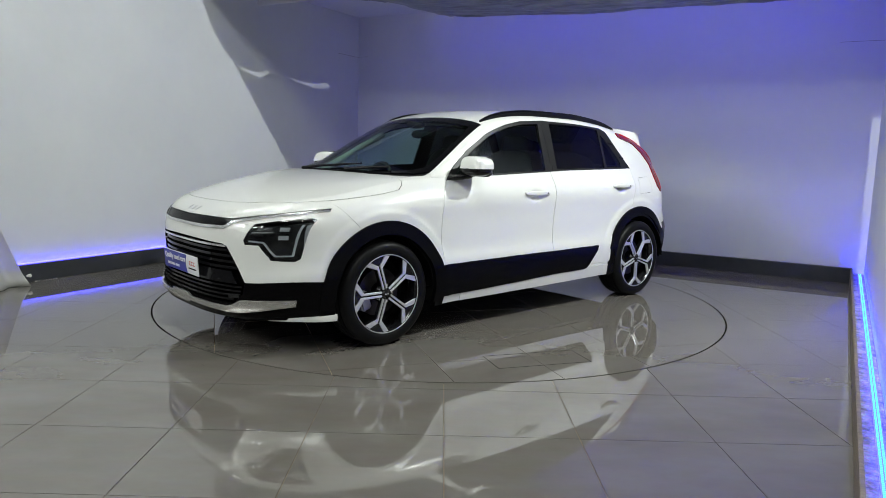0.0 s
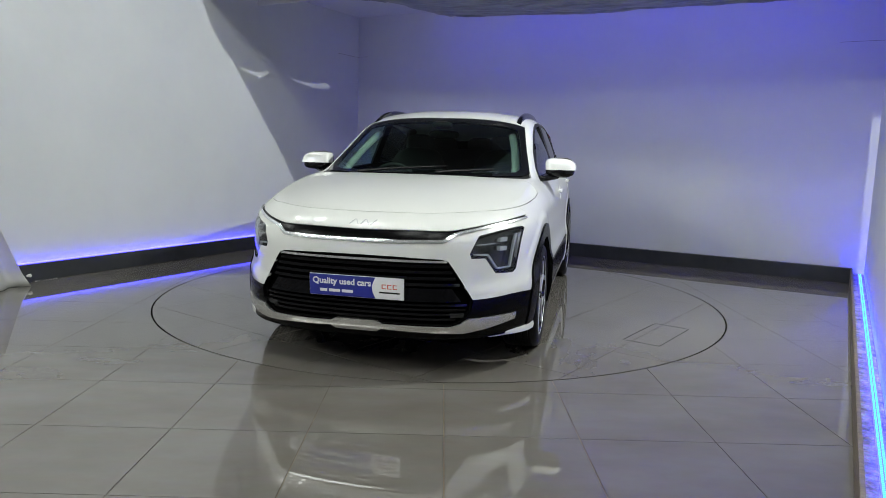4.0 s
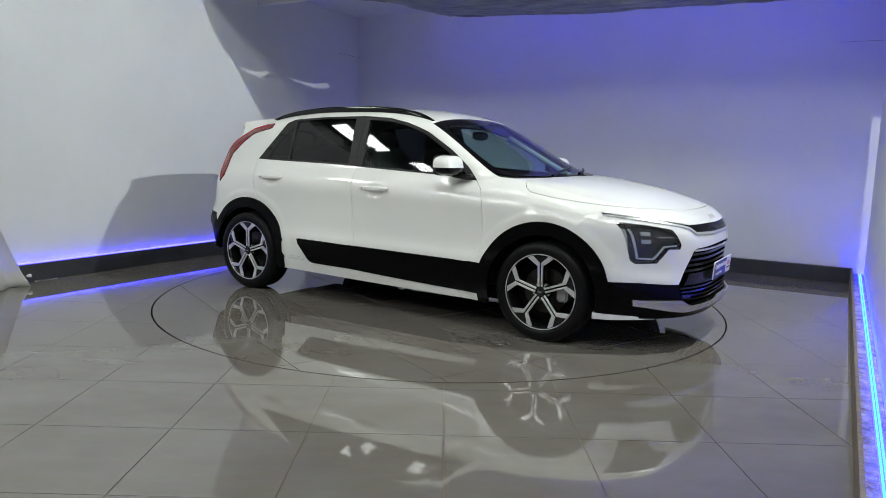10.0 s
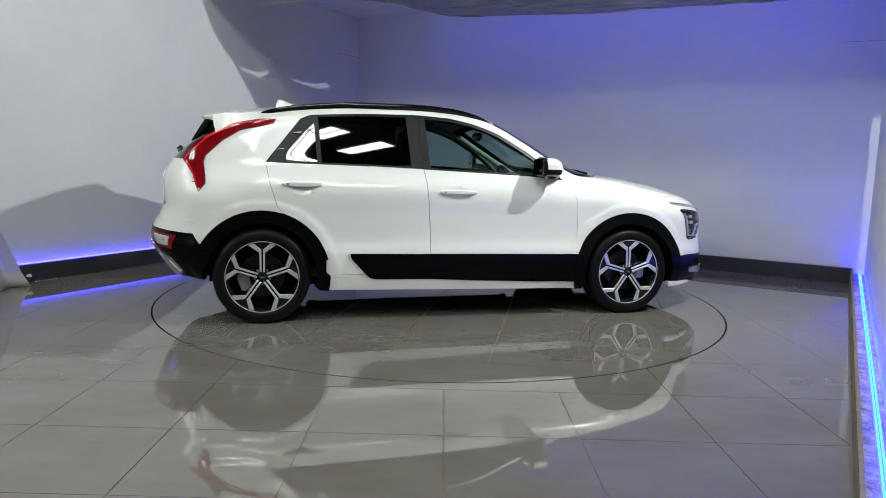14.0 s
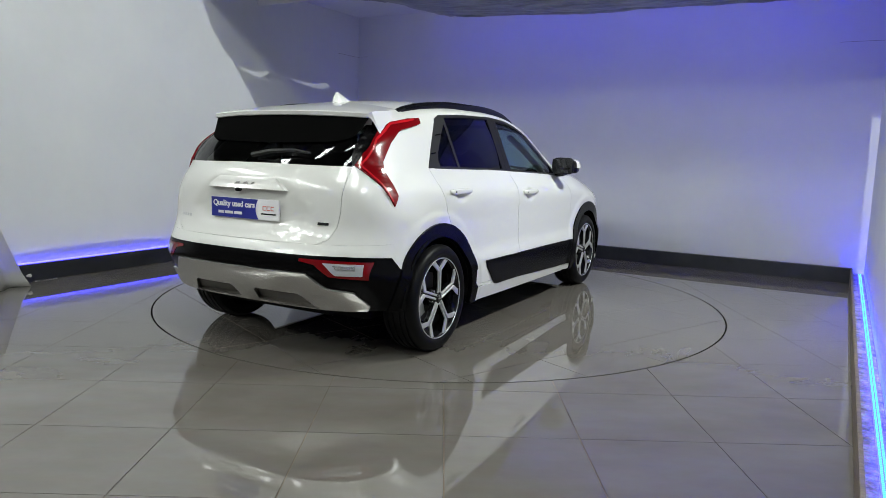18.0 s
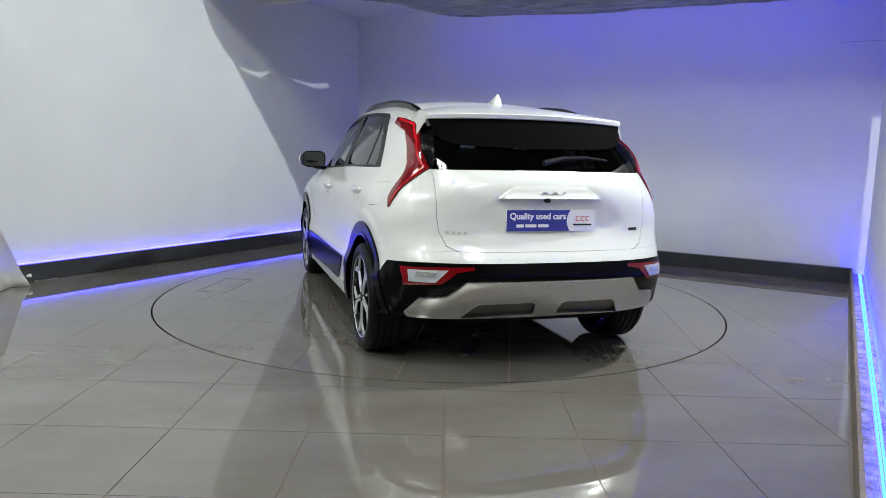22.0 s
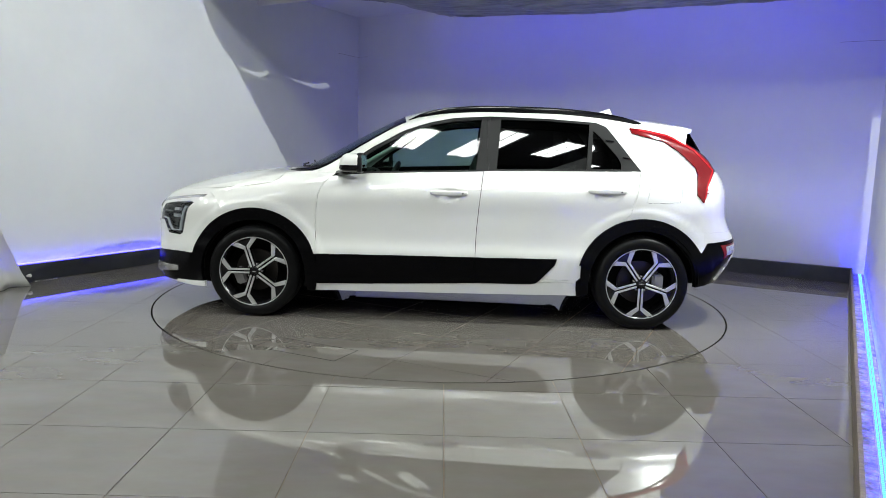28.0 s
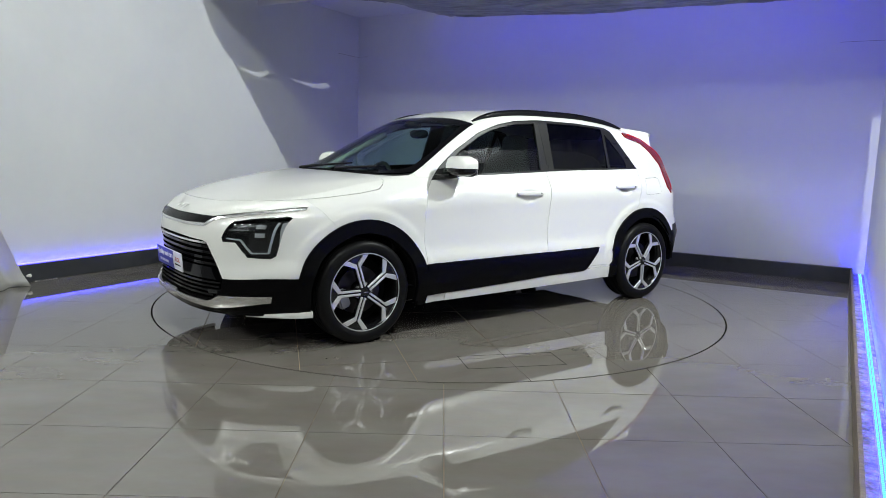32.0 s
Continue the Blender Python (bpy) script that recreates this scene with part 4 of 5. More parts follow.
def tube(points, radii, segs=10, flat=1.0, bm=None):
    """A rod along points, with end caps; flat squeezes its height."""
    bm = bm or bmesh.new()
    pts = [Vector(p) for p in points]
    rings = []
    for i, p in enumerate(pts):
        t = (pts[min(i + 1, len(pts) - 1)] - pts[max(i - 1, 0)]).normalized()
        side_v = t.cross(Vector((0, 0, 1)))
        side_v = side_v.normalized() if side_v.length > 1e-4 else Vector((0, 1, 0))
        up = side_v.cross(t)
        r = radii[i] if isinstance(radii, (list, tuple)) else radii
        rings.append([bm.verts.new(p + side_v * (r * math.cos(2 * math.pi * k / segs)) + up * (r * flat * math.sin(2 * math.pi * k / segs))) for k in range(segs)])
    for a, b in zip(rings, rings[1:]):
        for k in range(segs):
            bm.faces.new((a[k], a[(k + 1) % segs], b[(k + 1) % segs], b[k]))
    bm.faces.new(rings[0][::-1])
    bm.faces.new(rings[-1])
    bmesh.ops.recalc_face_normals(bm, faces=bm.faces)
    return bm


def blob(cx, cy, cz, rx, ry, rz, power=2.6, bm=None, seg=28, rings=18, shear=(0, 0)):
    """A soft-cornered solid; shear leans it back or out with height."""
    bm = bm or bmesh.new()
    made = bmesh.ops.create_uvsphere(bm, u_segments=seg, v_segments=rings, radius=1)["verts"]
    for v in made:
        d = v.co.normalized()
        k = (abs(d.x) ** power + abs(d.y) ** power + abs(d.z) ** power) ** (-1 / power)
        q = d * k
        v.co = Vector((cx + q.x * rx + q.z * rz * shear[0], cy + q.y * ry + q.z * rz * shear[1], cz + q.z * rz))
    return bm


def moved(bm, m):
    bmesh.ops.transform(bm, matrix=m, verts=bm.verts)
    return bm


def prism(outline, z0, z1, bm=None):
    """An outline in (x, z) made solid between two depths along y."""
    bm = bm or bmesh.new()
    a = [bm.verts.new((x, z0, z)) for x, z in outline]
    b = [bm.verts.new((x, z1, z)) for x, z in outline]
    faces = [bm.faces.new(a), bm.faces.new(b[::-1])]
    n = len(outline)
    for k in range(n):
        faces.append(bm.faces.new((a[k], b[k], b[(k + 1) % n], a[(k + 1) % n])))
    bmesh.ops.recalc_face_normals(bm, faces=faces)
    return bm


# ---- wheels: outer face towards -y ----
def wheel_meshes():
    tread = [(0.236, -0.09), (0.25, -0.106), (0.275, -0.112), (0.3, -0.108), (0.313, -0.098), (0.3215, -0.086)]
    for g in (-0.06, -0.022, 0.022, 0.06):
        tread += [(0.325, g - 0.006), (0.318, g - 0.005), (0.318, g + 0.005), (0.325, g + 0.006)]
    tread += [(0.3215, 0.086), (0.31, 0.104), (0.275, 0.112), (0.25, 0.106), (0.236, 0.09)]
    tyre = mesh_of(lathe(tread, 96), "tyre", TYRE, 40)
    barrel = mesh_of(lathe([(0.246, -0.1), (0.243, -0.104), (0.238, -0.1), (0.226, -0.075), (0.216, -0.02), (0.214, 0.09), (0.236, 0.1)], 96), "wheel", RIM_BLACK, 40)
    ring = mesh_of(lathe([(0.2465, -0.1015), (0.2445, -0.1055), (0.2415, -0.1055), (0.24, -0.1025)], 96), "rim_edge", ALLOY, 40)
    bm = bmesh.new()
    # black spoke: a narrow stem that forks towards the rim
    prism([(-0.02, 0.03), (0.02, 0.03), (0.021, 0.165), (0.094, 0.218), (0.086, 0.232), (0.05, 0.24), (0.0, 0.24), (-0.05, 0.24), (-0.086, 0.232), (-0.094, 0.218), (-0.021, 0.165)], -0.089, -0.062, bm)
    spoke = mesh_of(bm, "spoke", RIM_BLACK, 30)
    faces = []
    for k in (-1, 1):
        prism([(k * 0.0055, 0.034), (k * 0.0175, 0.034), (k * 0.0185, 0.166), (k * 0.0925, 0.2195), (k * 0.08, 0.231), (k * 0.0635, 0.237), (k * 0.0055, 0.187)], -0.098, -0.0885, faces.append(bmesh.new()) or faces[-1])
    for f in faces:
        bmesh.ops.bevel(f, geom=[e for e in f.edges if all(v.co.y < -0.097 for v in e.verts)], offset=0.0015, segments=1, affect="EDGES")
    strips = [mesh_of(f, "spoke_face", ALLOY, 30) for f in faces]
    hub = mesh_of(lathe([(0.0, -0.1), (0.02, -0.1), (0.024, -0.096), (0.026, -0.091), (0.038, -0.083), (0.054, -0.07), (0.06, -0.04)], 48), "hub", RIM_BLACK, 40)
    badge = mesh_of(prism([(-0.014, -0.003), (0.014, -0.003), (0.014, 0.003), (-0.014, 0.003)], -0.1015, -0.0998), "cap_badge", CHROME)
    disc = mesh_of(lathe([(0.06, -0.012), (0.15, -0.012), (0.15, 0.012), (0.06, 0.012)], 64), "brake_disc", DISC, 30)
    cal = bmesh.new()
    box(cal, 0.09, 0.165, -0.045, 0.05, -0.06, 0.06, 0.012)
    caliper = mesh_of(cal, "caliper", material("caliper_cast", (0.4, 0.4, 0.41), 0.4, 0.6))
    back = mesh_of(lathe([(0.0, 0.03), (0.215, 0.03)], 48), "back_plate", UNDER)
    bolt = mesh_of(lathe([(0.0, -0.082), (0.006, -0.082), (0.008, -0.078), (0.008, -0.06)], 12), "wheel_bolt", CHROME, 30)
    return barrel, tyre, ring, spoke, strips, hub, badge, disc, caliper, back, bolt


W = wheel_meshes()


def wheel(hx, s, spin, cal_angle):
    """One wheel; spin turns the spokes as seen from outside."""
    def sub(name, me, m=Matrix()):
        ob = new(name, me)
        ob.parent = root
        ob.matrix_local = m
        return ob
    root = new("wheel", W[0])
    root.parent = car
    root["label"] = "black and machined alloy wheel"
    root.matrix_local = pose(hx, s * 0.787, 0.325, 0, 0, 0 if s < 0 else 180)
    sub("tyre", W[1])["label"] = "black road tyre"
    sub("rim_edge", W[2])
    for k in range(5):
        turn = pose(0, 0, 0, 0, 90 - (spin + 72 * k), 0)
        sub("spoke", W[3], turn)
        for f in W[4]:
            sub("spoke_face", f, turn)["label"] = "machined silver spoke face"
        sub("wheel_bolt", W[10], pose(0, 0, 0, 0, 90 - (spin + 36 + 72 * k), 0) @ pose(0, 0, 0.052))
    sub("hub_cap", W[5])
    sub("cap_badge", W[6])
    sub("brake_disc", W[7])
    sub("caliper", W[8], pose(0, 0, 0, 0, cal_angle, 0))
    sub("back_plate", W[9])


wheel(HUB_F, -1, 92, 0)
wheel(HUB_R, -1, 90, 160)
wheel(HUB_F, 1, 108, 160)
wheel(HUB_R, 1, 54, 0)
for hx in (HUB_F, HUB_R):
    for s in (-1, 1):
        bm = bmesh.new()
        arc = [(hx + 0.392 * math.cos(radians(a)), 0.325 + 0.392 * math.sin(radians(a))) for a in range(0, 181, 6)]
        rows = [[bm.verts.new((x, s * y, z)) for x, z in arc] for y in (0.5, 0.89)]
        for k in range(len(arc) - 1):
            bm.faces.new((rows[0][k], rows[0][k + 1], rows[1][k + 1], rows[1][k]))
        bm.faces.new(rows[0])
        part("arch_liner", bm, UNDER, car)

# ---- underside ----
bm = new_box(-1.07, 0.93, -0.7, 0.7, 0.19, 0.3, 0.02)
box(bm, -1.8, -1.0, -0.64, 0.64, 0.22, 0.42, 0.03)
box(bm, 0.86, 1.95, -0.64, 0.64, 0.19, 0.4, 0.03)
box(bm, 1.66, 1.98, -0.66, 0.66, 0.2, 0.4, 0.02)
box(bm, -2.02, -1.74, -0.52, 0.52, 0.272, 0.5, 0.03)
part("underbody", bm, UNDER, car, "dark underside")
part("axle_beam", tube([(HUB_R, -0.7, 0.27), (HUB_R, 0.7, 0.27)], 0.035), UNDER, car)

# ---- cabin ----
part("headliner", panel("lining", both=True, names=["roof", "side_frame"], lift=-0.035, flange=0, gap=0.0), material("pale_headliner", (0.42, 0.44, 0.42), 0.9), car, "pale grey roof lining", smooth=35)
for s in (-1, 1):
    part("pillar_trim", tube([(0.86, s * 0.63, 1.0), (0.68, s * 0.615, 1.1), (0.48, s * 0.58, 1.215), (0.28, s * 0.53, 1.33)], [0.03, 0.028, 0.028, 0.03], flat=0.8), material("pale_pillar_lining", (0.42, 0.44, 0.42), 0.9), car, "pale windscreen pillar lining", smooth=0)
part("cabin_floor", new_box(-1.75, 0.95, -0.74, 0.74, 0.3, 0.36), DASH, car)
bm = bmesh.new()
prism([(1.08, 0.98), (0.95, 1.03), (0.78, 1.02), (0.62, 0.985), (0.55, 0.92), (0.58, 0.8), (0.7, 0.6), (1.0, 0.55)], -0.74, 0.74, bm)
part("dashboard", bm, DASH, car, "dark dashboard")
bm = blob(0.66, -0.36, 1.0, 0.1, 0.2, 0.05)
part("instrument_hood", bm, DASH, car, smooth=0)
part("screen", new_box(0.575, 0.59, -0.34, 0.2, 0.94, 1.03, 0.004), BLACK_GLOSS, car, "dark display screen")
steer = bmesh.new()
ringm = []
for k in range(40):
    a = 2 * math.pi * k / 40
    ringm.append([steer.verts.new(((0.016 * math.sin(b)), (0.178 + 0.016 * math.cos(b)) * math.cos(a), (0.178 + 0.016 * math.cos(b)) * math.sin(a))) for b in [2 * math.pi * q / 10 for q in range(10)]])
for k in range(40):
    for q in range(10):
        steer.faces.new((ringm[k][q], ringm[(k + 1) % 40][q], ringm[(k + 1) % 40][(q + 1) % 10], ringm[k][(q + 1) % 10]))
blob(0.0, 0, 0, 0.03, 0.07, 0.055, bm=steer)
box(steer, -0.008, 0.008, -0.17, 0.17, -0.018, 0.018, 0.004)
box(steer, -0.008, 0.008, -0.02, 0.02, -0.17, 0.0, 0.004)
moved(steer, pose(0.47, -0.37, 0.93, 0, -24, 0))
part("steering_wheel", steer, DASH, car, "black steering wheel", smooth=40)


def car_seat(x, y, w=0.26, rear_row=False):
    seat = part("seat", blob(x, y, 0.55, 0.27, w, 0.1, 3.2), SEAT, car, "black fabric seat", smooth=0)
    part("backrest", blob(x - 0.3, y, 0.9, 0.085, w * 0.96, 0.33, 3.2, shear=(-0.28, 0)), SEAT, seat, smooth=0)
    for hy in ((y,) if not rear_row else (y - 0.36, y, y + 0.36)):
        part("headrest", blob(x - 0.43, hy, 1.26, 0.05, 0.13, 0.085, 3.0), SEAT, seat, smooth=0)
        part("headrest_post", tube([(x - 0.42, hy - 0.05, 1.1), (x - 0.43, hy - 0.05, 1.25)], 0.007), CHROME, seat)
    return seat


car_seat(0.05, -0.37)
car_seat(0.05, 0.37)
car_seat(-0.85, 0.0, 0.62, True)
part("parcel_shelf", new_box(-1.85, -1.3, -0.62, 0.62, 1.0, 1.015), DASH, car)
part("rear_view_mirror", blob(0.3, 0.0, 1.33, 0.02, 0.12, 0.035), BLACK_GLOSS, car, smooth=0)
part("sensor_box", blob(0.36, 0.0, 1.4, 0.05, 0.08, 0.03), BLACK_SATIN, car, smooth=0)

# ---- door mirrors ----
for s in (-1, 1):
    top = blob(0.58, s * 0.924, 1.105, 0.085, 0.107, 0.072, 5.0, shear=(-0.25, s * -0.05))
    bmesh.ops.bisect_plane(top, geom=top.verts[:] + top.edges[:] + top.faces[:], plane_co=(0, 0, 1.094), plane_no=(0, 0, -1), clear_outer=True)
    bmesh.ops.bisect_plane(top, geom=top.verts[:] + top.edges[:] + top.faces[:], plane_co=(0.535, 0, 0), plane_no=(-1, 0, 0), clear_outer=True)
    for v in top.verts:
        v.co.z = 1.094 + (v.co.z - 1.094) * (0.97 - 0.3 * max(0.0, (abs(v.co.y) - 0.924) / 0.107) ** 2)
    mirror = part("door_mirror", top, WHITE, car, "white door mirror with a black base", smooth=0)
    low = blob(0.585, s * 0.92, 1.09, 0.084, 0.102, 0.047, 3.0, shear=(-0.25, 0))
    bmesh.ops.bisect_plane(low, geom=low.verts[:] + low.edges[:] + low.faces[:], plane_co=(0, 0, 1.096), plane_no=(0, 0, 1), clear_outer=True)
    part("mirror_base", low, BLACK_GLOSS, mirror, smooth=0)
    part("mirror_arm", tube([(0.61, s * 0.9, 1.05), (0.655, s * 0.84, 1.035), (0.7, s * 0.785, 1.03)], [0.03, 0.028, 0.032], flat=0.7), BLACK_GLOSS, mirror, smooth=0)
    rim = blob(0.532, s * 0.912, 1.108, 0.022, 0.095, 0.07, 4.0)
    part("mirror_frame", rim, BLACK_SATIN, mirror, smooth=0)
    part("mirror_glass", moved(new_box(-0.003, 0.003, -0.082, 0.082, -0.056, 0.056, 0.002), pose(0.508, s * 0.912, 1.108, 0, 3, s * -4)), MIRROR, mirror)
    part("indicator", tube([(0.655, s * 0.88, 1.082), (0.65, s * 0.95, 1.083), (0.61, s * 1.0, 1.085)], 0.006, flat=0.8), LAMP_CLEAR, mirror)

# ---- door handles ----
for s, doors in ((1, (doors_f[0], doors_r[0])), (-1, (doors_f[1], doors_r[1]))):
    for (x, z), door in zip(((-0.08, 0.917), (-1.167, 0.957)), doors):
        hit = on_shell(1, x, z, s * 2)
        y = abs(on_shell(1, x + 0.11, z + 0.03, s * 2)[0].y)
        part("door_handle", blob(x, s * (y + 0.022), z, 0.132, 0.014, 0.018, 3.2), WHITE, door, "white door handle", smooth=0)
        part("handle_foot", blob(x + 0.1, s * (y + 0.006), z, 0.03, 0.02, 0.015, 3.0), WHITE, door, smooth=0)
        part("handle_foot", blob(x - 0.1, s * (y + 0.006), z, 0.03, 0.02, 0.015, 3.0), WHITE, door, smooth=0)
        part("handle_lock", lathe([(0, 0.0), (0.005, 0.0), (0.006, -0.004)], 14), BLACK_SATIN, door).matrix_local = pose(x - 0.095, s * (y + 0.0365), z, 0, 0, 0 if s > 0 else 180)

# small winglets on the quarter trim
for s, door in ((1, doors_r[0]), (-1, doors_r[1])):
    for x0, x1, z in ((-1.165, -1.222, 1.302), (-1.285, -1.338, 1.186)):
        part("trim_winglet", patch([(x0, z), (x1, z - 0.006), (x1, z), (x0, z + 0.008)], 1, s * 2, 0.007, 4, 1, 0.012), BLACK_GLOSS, door, "black winglet on the quarter trim")

# ---- roof rails, aerial, spoiler ----
for s in (-1, 1):
    line = [(0.235, 0.0), (0.15, 0.023), (0.0, 0.036), (-0.3, 0.042), (-0.7, 0.042), (-1.1, 0.038), (-1.35, 0.028), (-1.5, 0.0)]
    lift_of = curve(sorted(line))
    bm = bmesh.new()
    rings = []
    for k in range(41):
        x = 0.235 - 1.735 * k / 40
        y = 0.567 - 0.03 * max(0.0, -x - 0.6)
        up = lift_of(x)
        zi, zo, zm = (on_shell(2, x, y + d, 3)[0].z for d in (-0.017, 0.017, 0.0))
        w = 0.0165
        rings.append([bm.verts.new(p) for p in ((x, s * (y - w), zi - 0.004), (x, s * (y - w), zm + up * 0.8), (x, s * (y - w * 0.4), zm + up), (x, s * (y + w * 0.5), zm + up - 0.002), (x, s * (y + w), zm + up * 0.6), (x, s * (y + w), zo - 0.004))])
    for a, b in zip(rings, rings[1:]):
        for k in range(5):
            bm.faces.new((a[k], a[k + 1], b[k + 1], b[k]))
    bm.faces.new(rings[0])
    bm.faces.new(rings[-1][::-1])
    bmesh.ops.recalc_face_normals(bm, faces=bm.faces)
    part("roof_rail", bm, BLACK_GLOSS, car, "gloss black roof rail", smooth=40)
bm = bmesh.new()
prof = [(-1.13, 1.512, 0.012), (-1.2, 1.528, 0.016), (-1.26, 1.55, 0.012), (-1.3, 1.565, 0.007), (-1.315, 1.567, 0.004)]
base = [(-1.12, 0.008), (-1.18, 0.026), (-1.26, 0.032), (-1.325, 0.026), (-1.34, 0.012)]
lo_l = [bm.verts.new((x, w, section_z(x, 0) - 0.006)) for x, w in base]
lo_r = [bm.verts.new((x, -w, section_z(x, 0) - 0.006)) for x, w in base]
hi_l = [bm.verts.new((x, w * 0.5, z)) for x, z, w in prof]
hi_r = [bm.verts.new((x, -w * 0.5, z)) for x, z, w in prof]
for k in range(4):
    bm.faces.new((lo_l[k], lo_l[k + 1], hi_l[k + 1], hi_l[k]))
    bm.faces.new((lo_r[k + 1], lo_r[k], hi_r[k], hi_r[k + 1]))
    bm.faces.new((hi_l[k], hi_l[k + 1], hi_r[k + 1], hi_r[k]))
bm.faces.new((lo_l[4], lo_r[4], hi_r[4], hi_l[4]))
bm.faces.new((lo_l[0], hi_l[0], hi_r[0], lo_r[0]))
bmesh.ops.recalc_face_normals(bm, faces=bm.faces)
bmesh.ops.subdivide_edges(bm, edges=bm.edges[:], cuts=1, use_grid_fill=True, smooth=0.6)
part("roof_aerial", bm, WHITE, car, "white shark fin aerial", smooth=50)

N = 30
HALF_W = 0.6
bm = bmesh.new()
cols = []
for k in range(N + 1):
    y = HALF_W * (2 * k / N - 1)
    q = abs(y) / HALF_W
    tip_x, tip_z = -1.872 + 0.085 * q ** 2.4, 1.418 - 0.014 * q ** 2.2
    col = []
    for x in (-1.4, -1.5, -1.58, -1.66, -1.72):
        yy = y * (0.9 + 0.1 * min(1, (-1.4 - x) / 0.2))
        level = section_z(x, abs(yy))
        f = min(1.0, max(0.0, (-1.42 - x) / (-1.42 - tip_x)))
        start = section_z(-1.42, abs(yy) * 0.92)
        col.append((x, yy, max(level + 0.002, start + (tip_z + 0.004 - start) * f + 0.006 * math.sin(math.pi * f))))
    col += [(tip_x + 0.03, y, tip_z + 0.006), (tip_x + 0.004, y, tip_z), (tip_x, y, tip_z - 0.006), (tip_x + 0.004, y, tip_z - 0.026), (tip_x + 0.03, y, tip_z - 0.034), (-1.74, y * 0.985, 1.35 - 0.012 * q)]
    cols.append([bm.verts.new(p) for p in col])
for a, b in zip(cols, cols[1:]):
    for k in range(len(a) - 1):
        bm.faces.new((a[k], b[k], b[k + 1], a[k + 1]))
# flanks that run from the spoiler's edge down to the lamps
for c, s in ((cols[0], -1), (cols[-1], 1)):
    low = []
    for x, z in ((-1.4, 1.4), (-1.5, 1.372), (-1.58, 1.356), (-1.66, 1.324), (-1.7, 1.3), (-1.735, 1.275)):
        hit = on_shell(1, x, z, s * 2)
        low.append(bm.verts.new((x, s * (abs(hit[0].y) + 0.004), z)))
    for k in range(5):
        bm.faces.new((c[k], c[k + 1], low[k + 1], low[k]))
    bm.faces.new((c[5], c[6], c[7], c[8], c[9], low[5]))
bmesh.ops.recalc_face_normals(bm, faces=bm.faces)
spoiler = part("spoiler", bm, WHITE, gate, "white roof spoiler", smooth=40)
bm = bmesh.new()
rows = []
for k in range(N + 1):
    y = -0.597 + 1.194 * k / N
    q = abs(y) / 0.597
    tip_x = -1.868 + 0.085 * (abs(y) / 0.605) ** 2.2 + 0.012
    ye = y * 0.92
    low_z = 1.222 + 0.012 * q + 0.03 * q ** 10
    hit = on_shell(0, ye, low_z, -3)
    low_p = hit[0] + hit[1] * 0.006 if hit else Vector((-1.9, ye, low_z))
    rows.append([bm.verts.new((tip_x, y, 1.388 - 0.012 * q * q)), bm.verts.new((tip_x * 0.5 + low_p.x * 0.5 - 0.004, y * 0.5 + ye * 0.5, 1.308)), bm.verts.new(low_p), bm.verts.new((low_p.x + 0.05, low_p.y, low_p.z + 0.05))])
for a, b in zip(rows, rows[1:]):
    for k in range(3):
        bm.faces.new((a[k], b[k], b[k + 1], a[k + 1]))
bmesh.ops.recalc_face_normals(bm, faces=bm.faces)
part("spoiler_underside", bm, DARK, gate, "gloss black spoiler underside", smooth=35)
part("brake_light", new_box(-1.853, -1.845, -0.16, 0.16, 1.378, 1.388), RED_DEEP, gate)

# ---- wipers ----
for line in ([(1.12, -0.4), (1.075, -0.2), (1.03, 0.05), (1.0, 0.2)], [(1.1, 0.14), (1.05, 0.34), (0.98, 0.5)]):
    blade = []
    for k, (x, y) in enumerate(line):
        hit = on_shell(2, x, y, 3)
        blade.append(hit[0] + hit[1] * (0.004 if k == 0 else 0.012))
    part("wiper", tube(blade, [0.012, 0.009, 0.007, 0.005][:len(line)], 8), BLACK_SATIN, car, "black wiper")
rw = []
for y, z in ((0.02, 1.135), (-0.1, 1.16), (-0.25, 1.168), (-0.38, 1.155)):
    hit = on_shell(0, y, z, -3)
    rw.append(hit[0] + hit[1] * 0.025)
part("rear_wiper", tube(rw, [0.016, 0.013, 0.01, 0.006], 8), BLACK_SATIN, gate, "black rear wiper")

# ---- grille bars, lamps and badges ----
for z, mat, h, lift in ((0.632, CHROME, 0.006, 0.003), (0.606, BLACK_GLOSS, 0.008, -0.014), (0.574, BLACK_GLOSS, 0.008, -0.014), (0.541, BLACK_GLOSS, 0.008, -0.016), (0.508, BLACK_GLOSS, 0.008, -0.018),
                        (0.402, BLACK_GLOSS, 0.006, -0.016), (0.377, BLACK_GLOSS, 0.006, -0.016), (0.351, BLACK_GLOSS, 0.006, -0.016), (0.326, BLACK_GLOSS, 0.006, -0.016)):
    w = 0.47 if z > 0.61 else float(np.interp(z, [0.3, 0.37, 0.43, 0.6], [0.5, 0.57, 0.585, 0.485]))
    part("grille_bar", patch([(-w, z - h), (w, z - h), (w, z + h), (-w, z + h)], 0, 3, lift, 40, 1, 0.02), mat, car, "satin chrome bar" if mat is CHROME else "gloss black grille bar")
part("grille_panel", patch([(-0.55, 0.42), (0.55, 0.42), (0.5, 0.49), (-0.5, 0.49)], 0, 3, -0.012, 30, 2, 0.03), BLACK_GLOSS, car, "gloss black bumper beam")
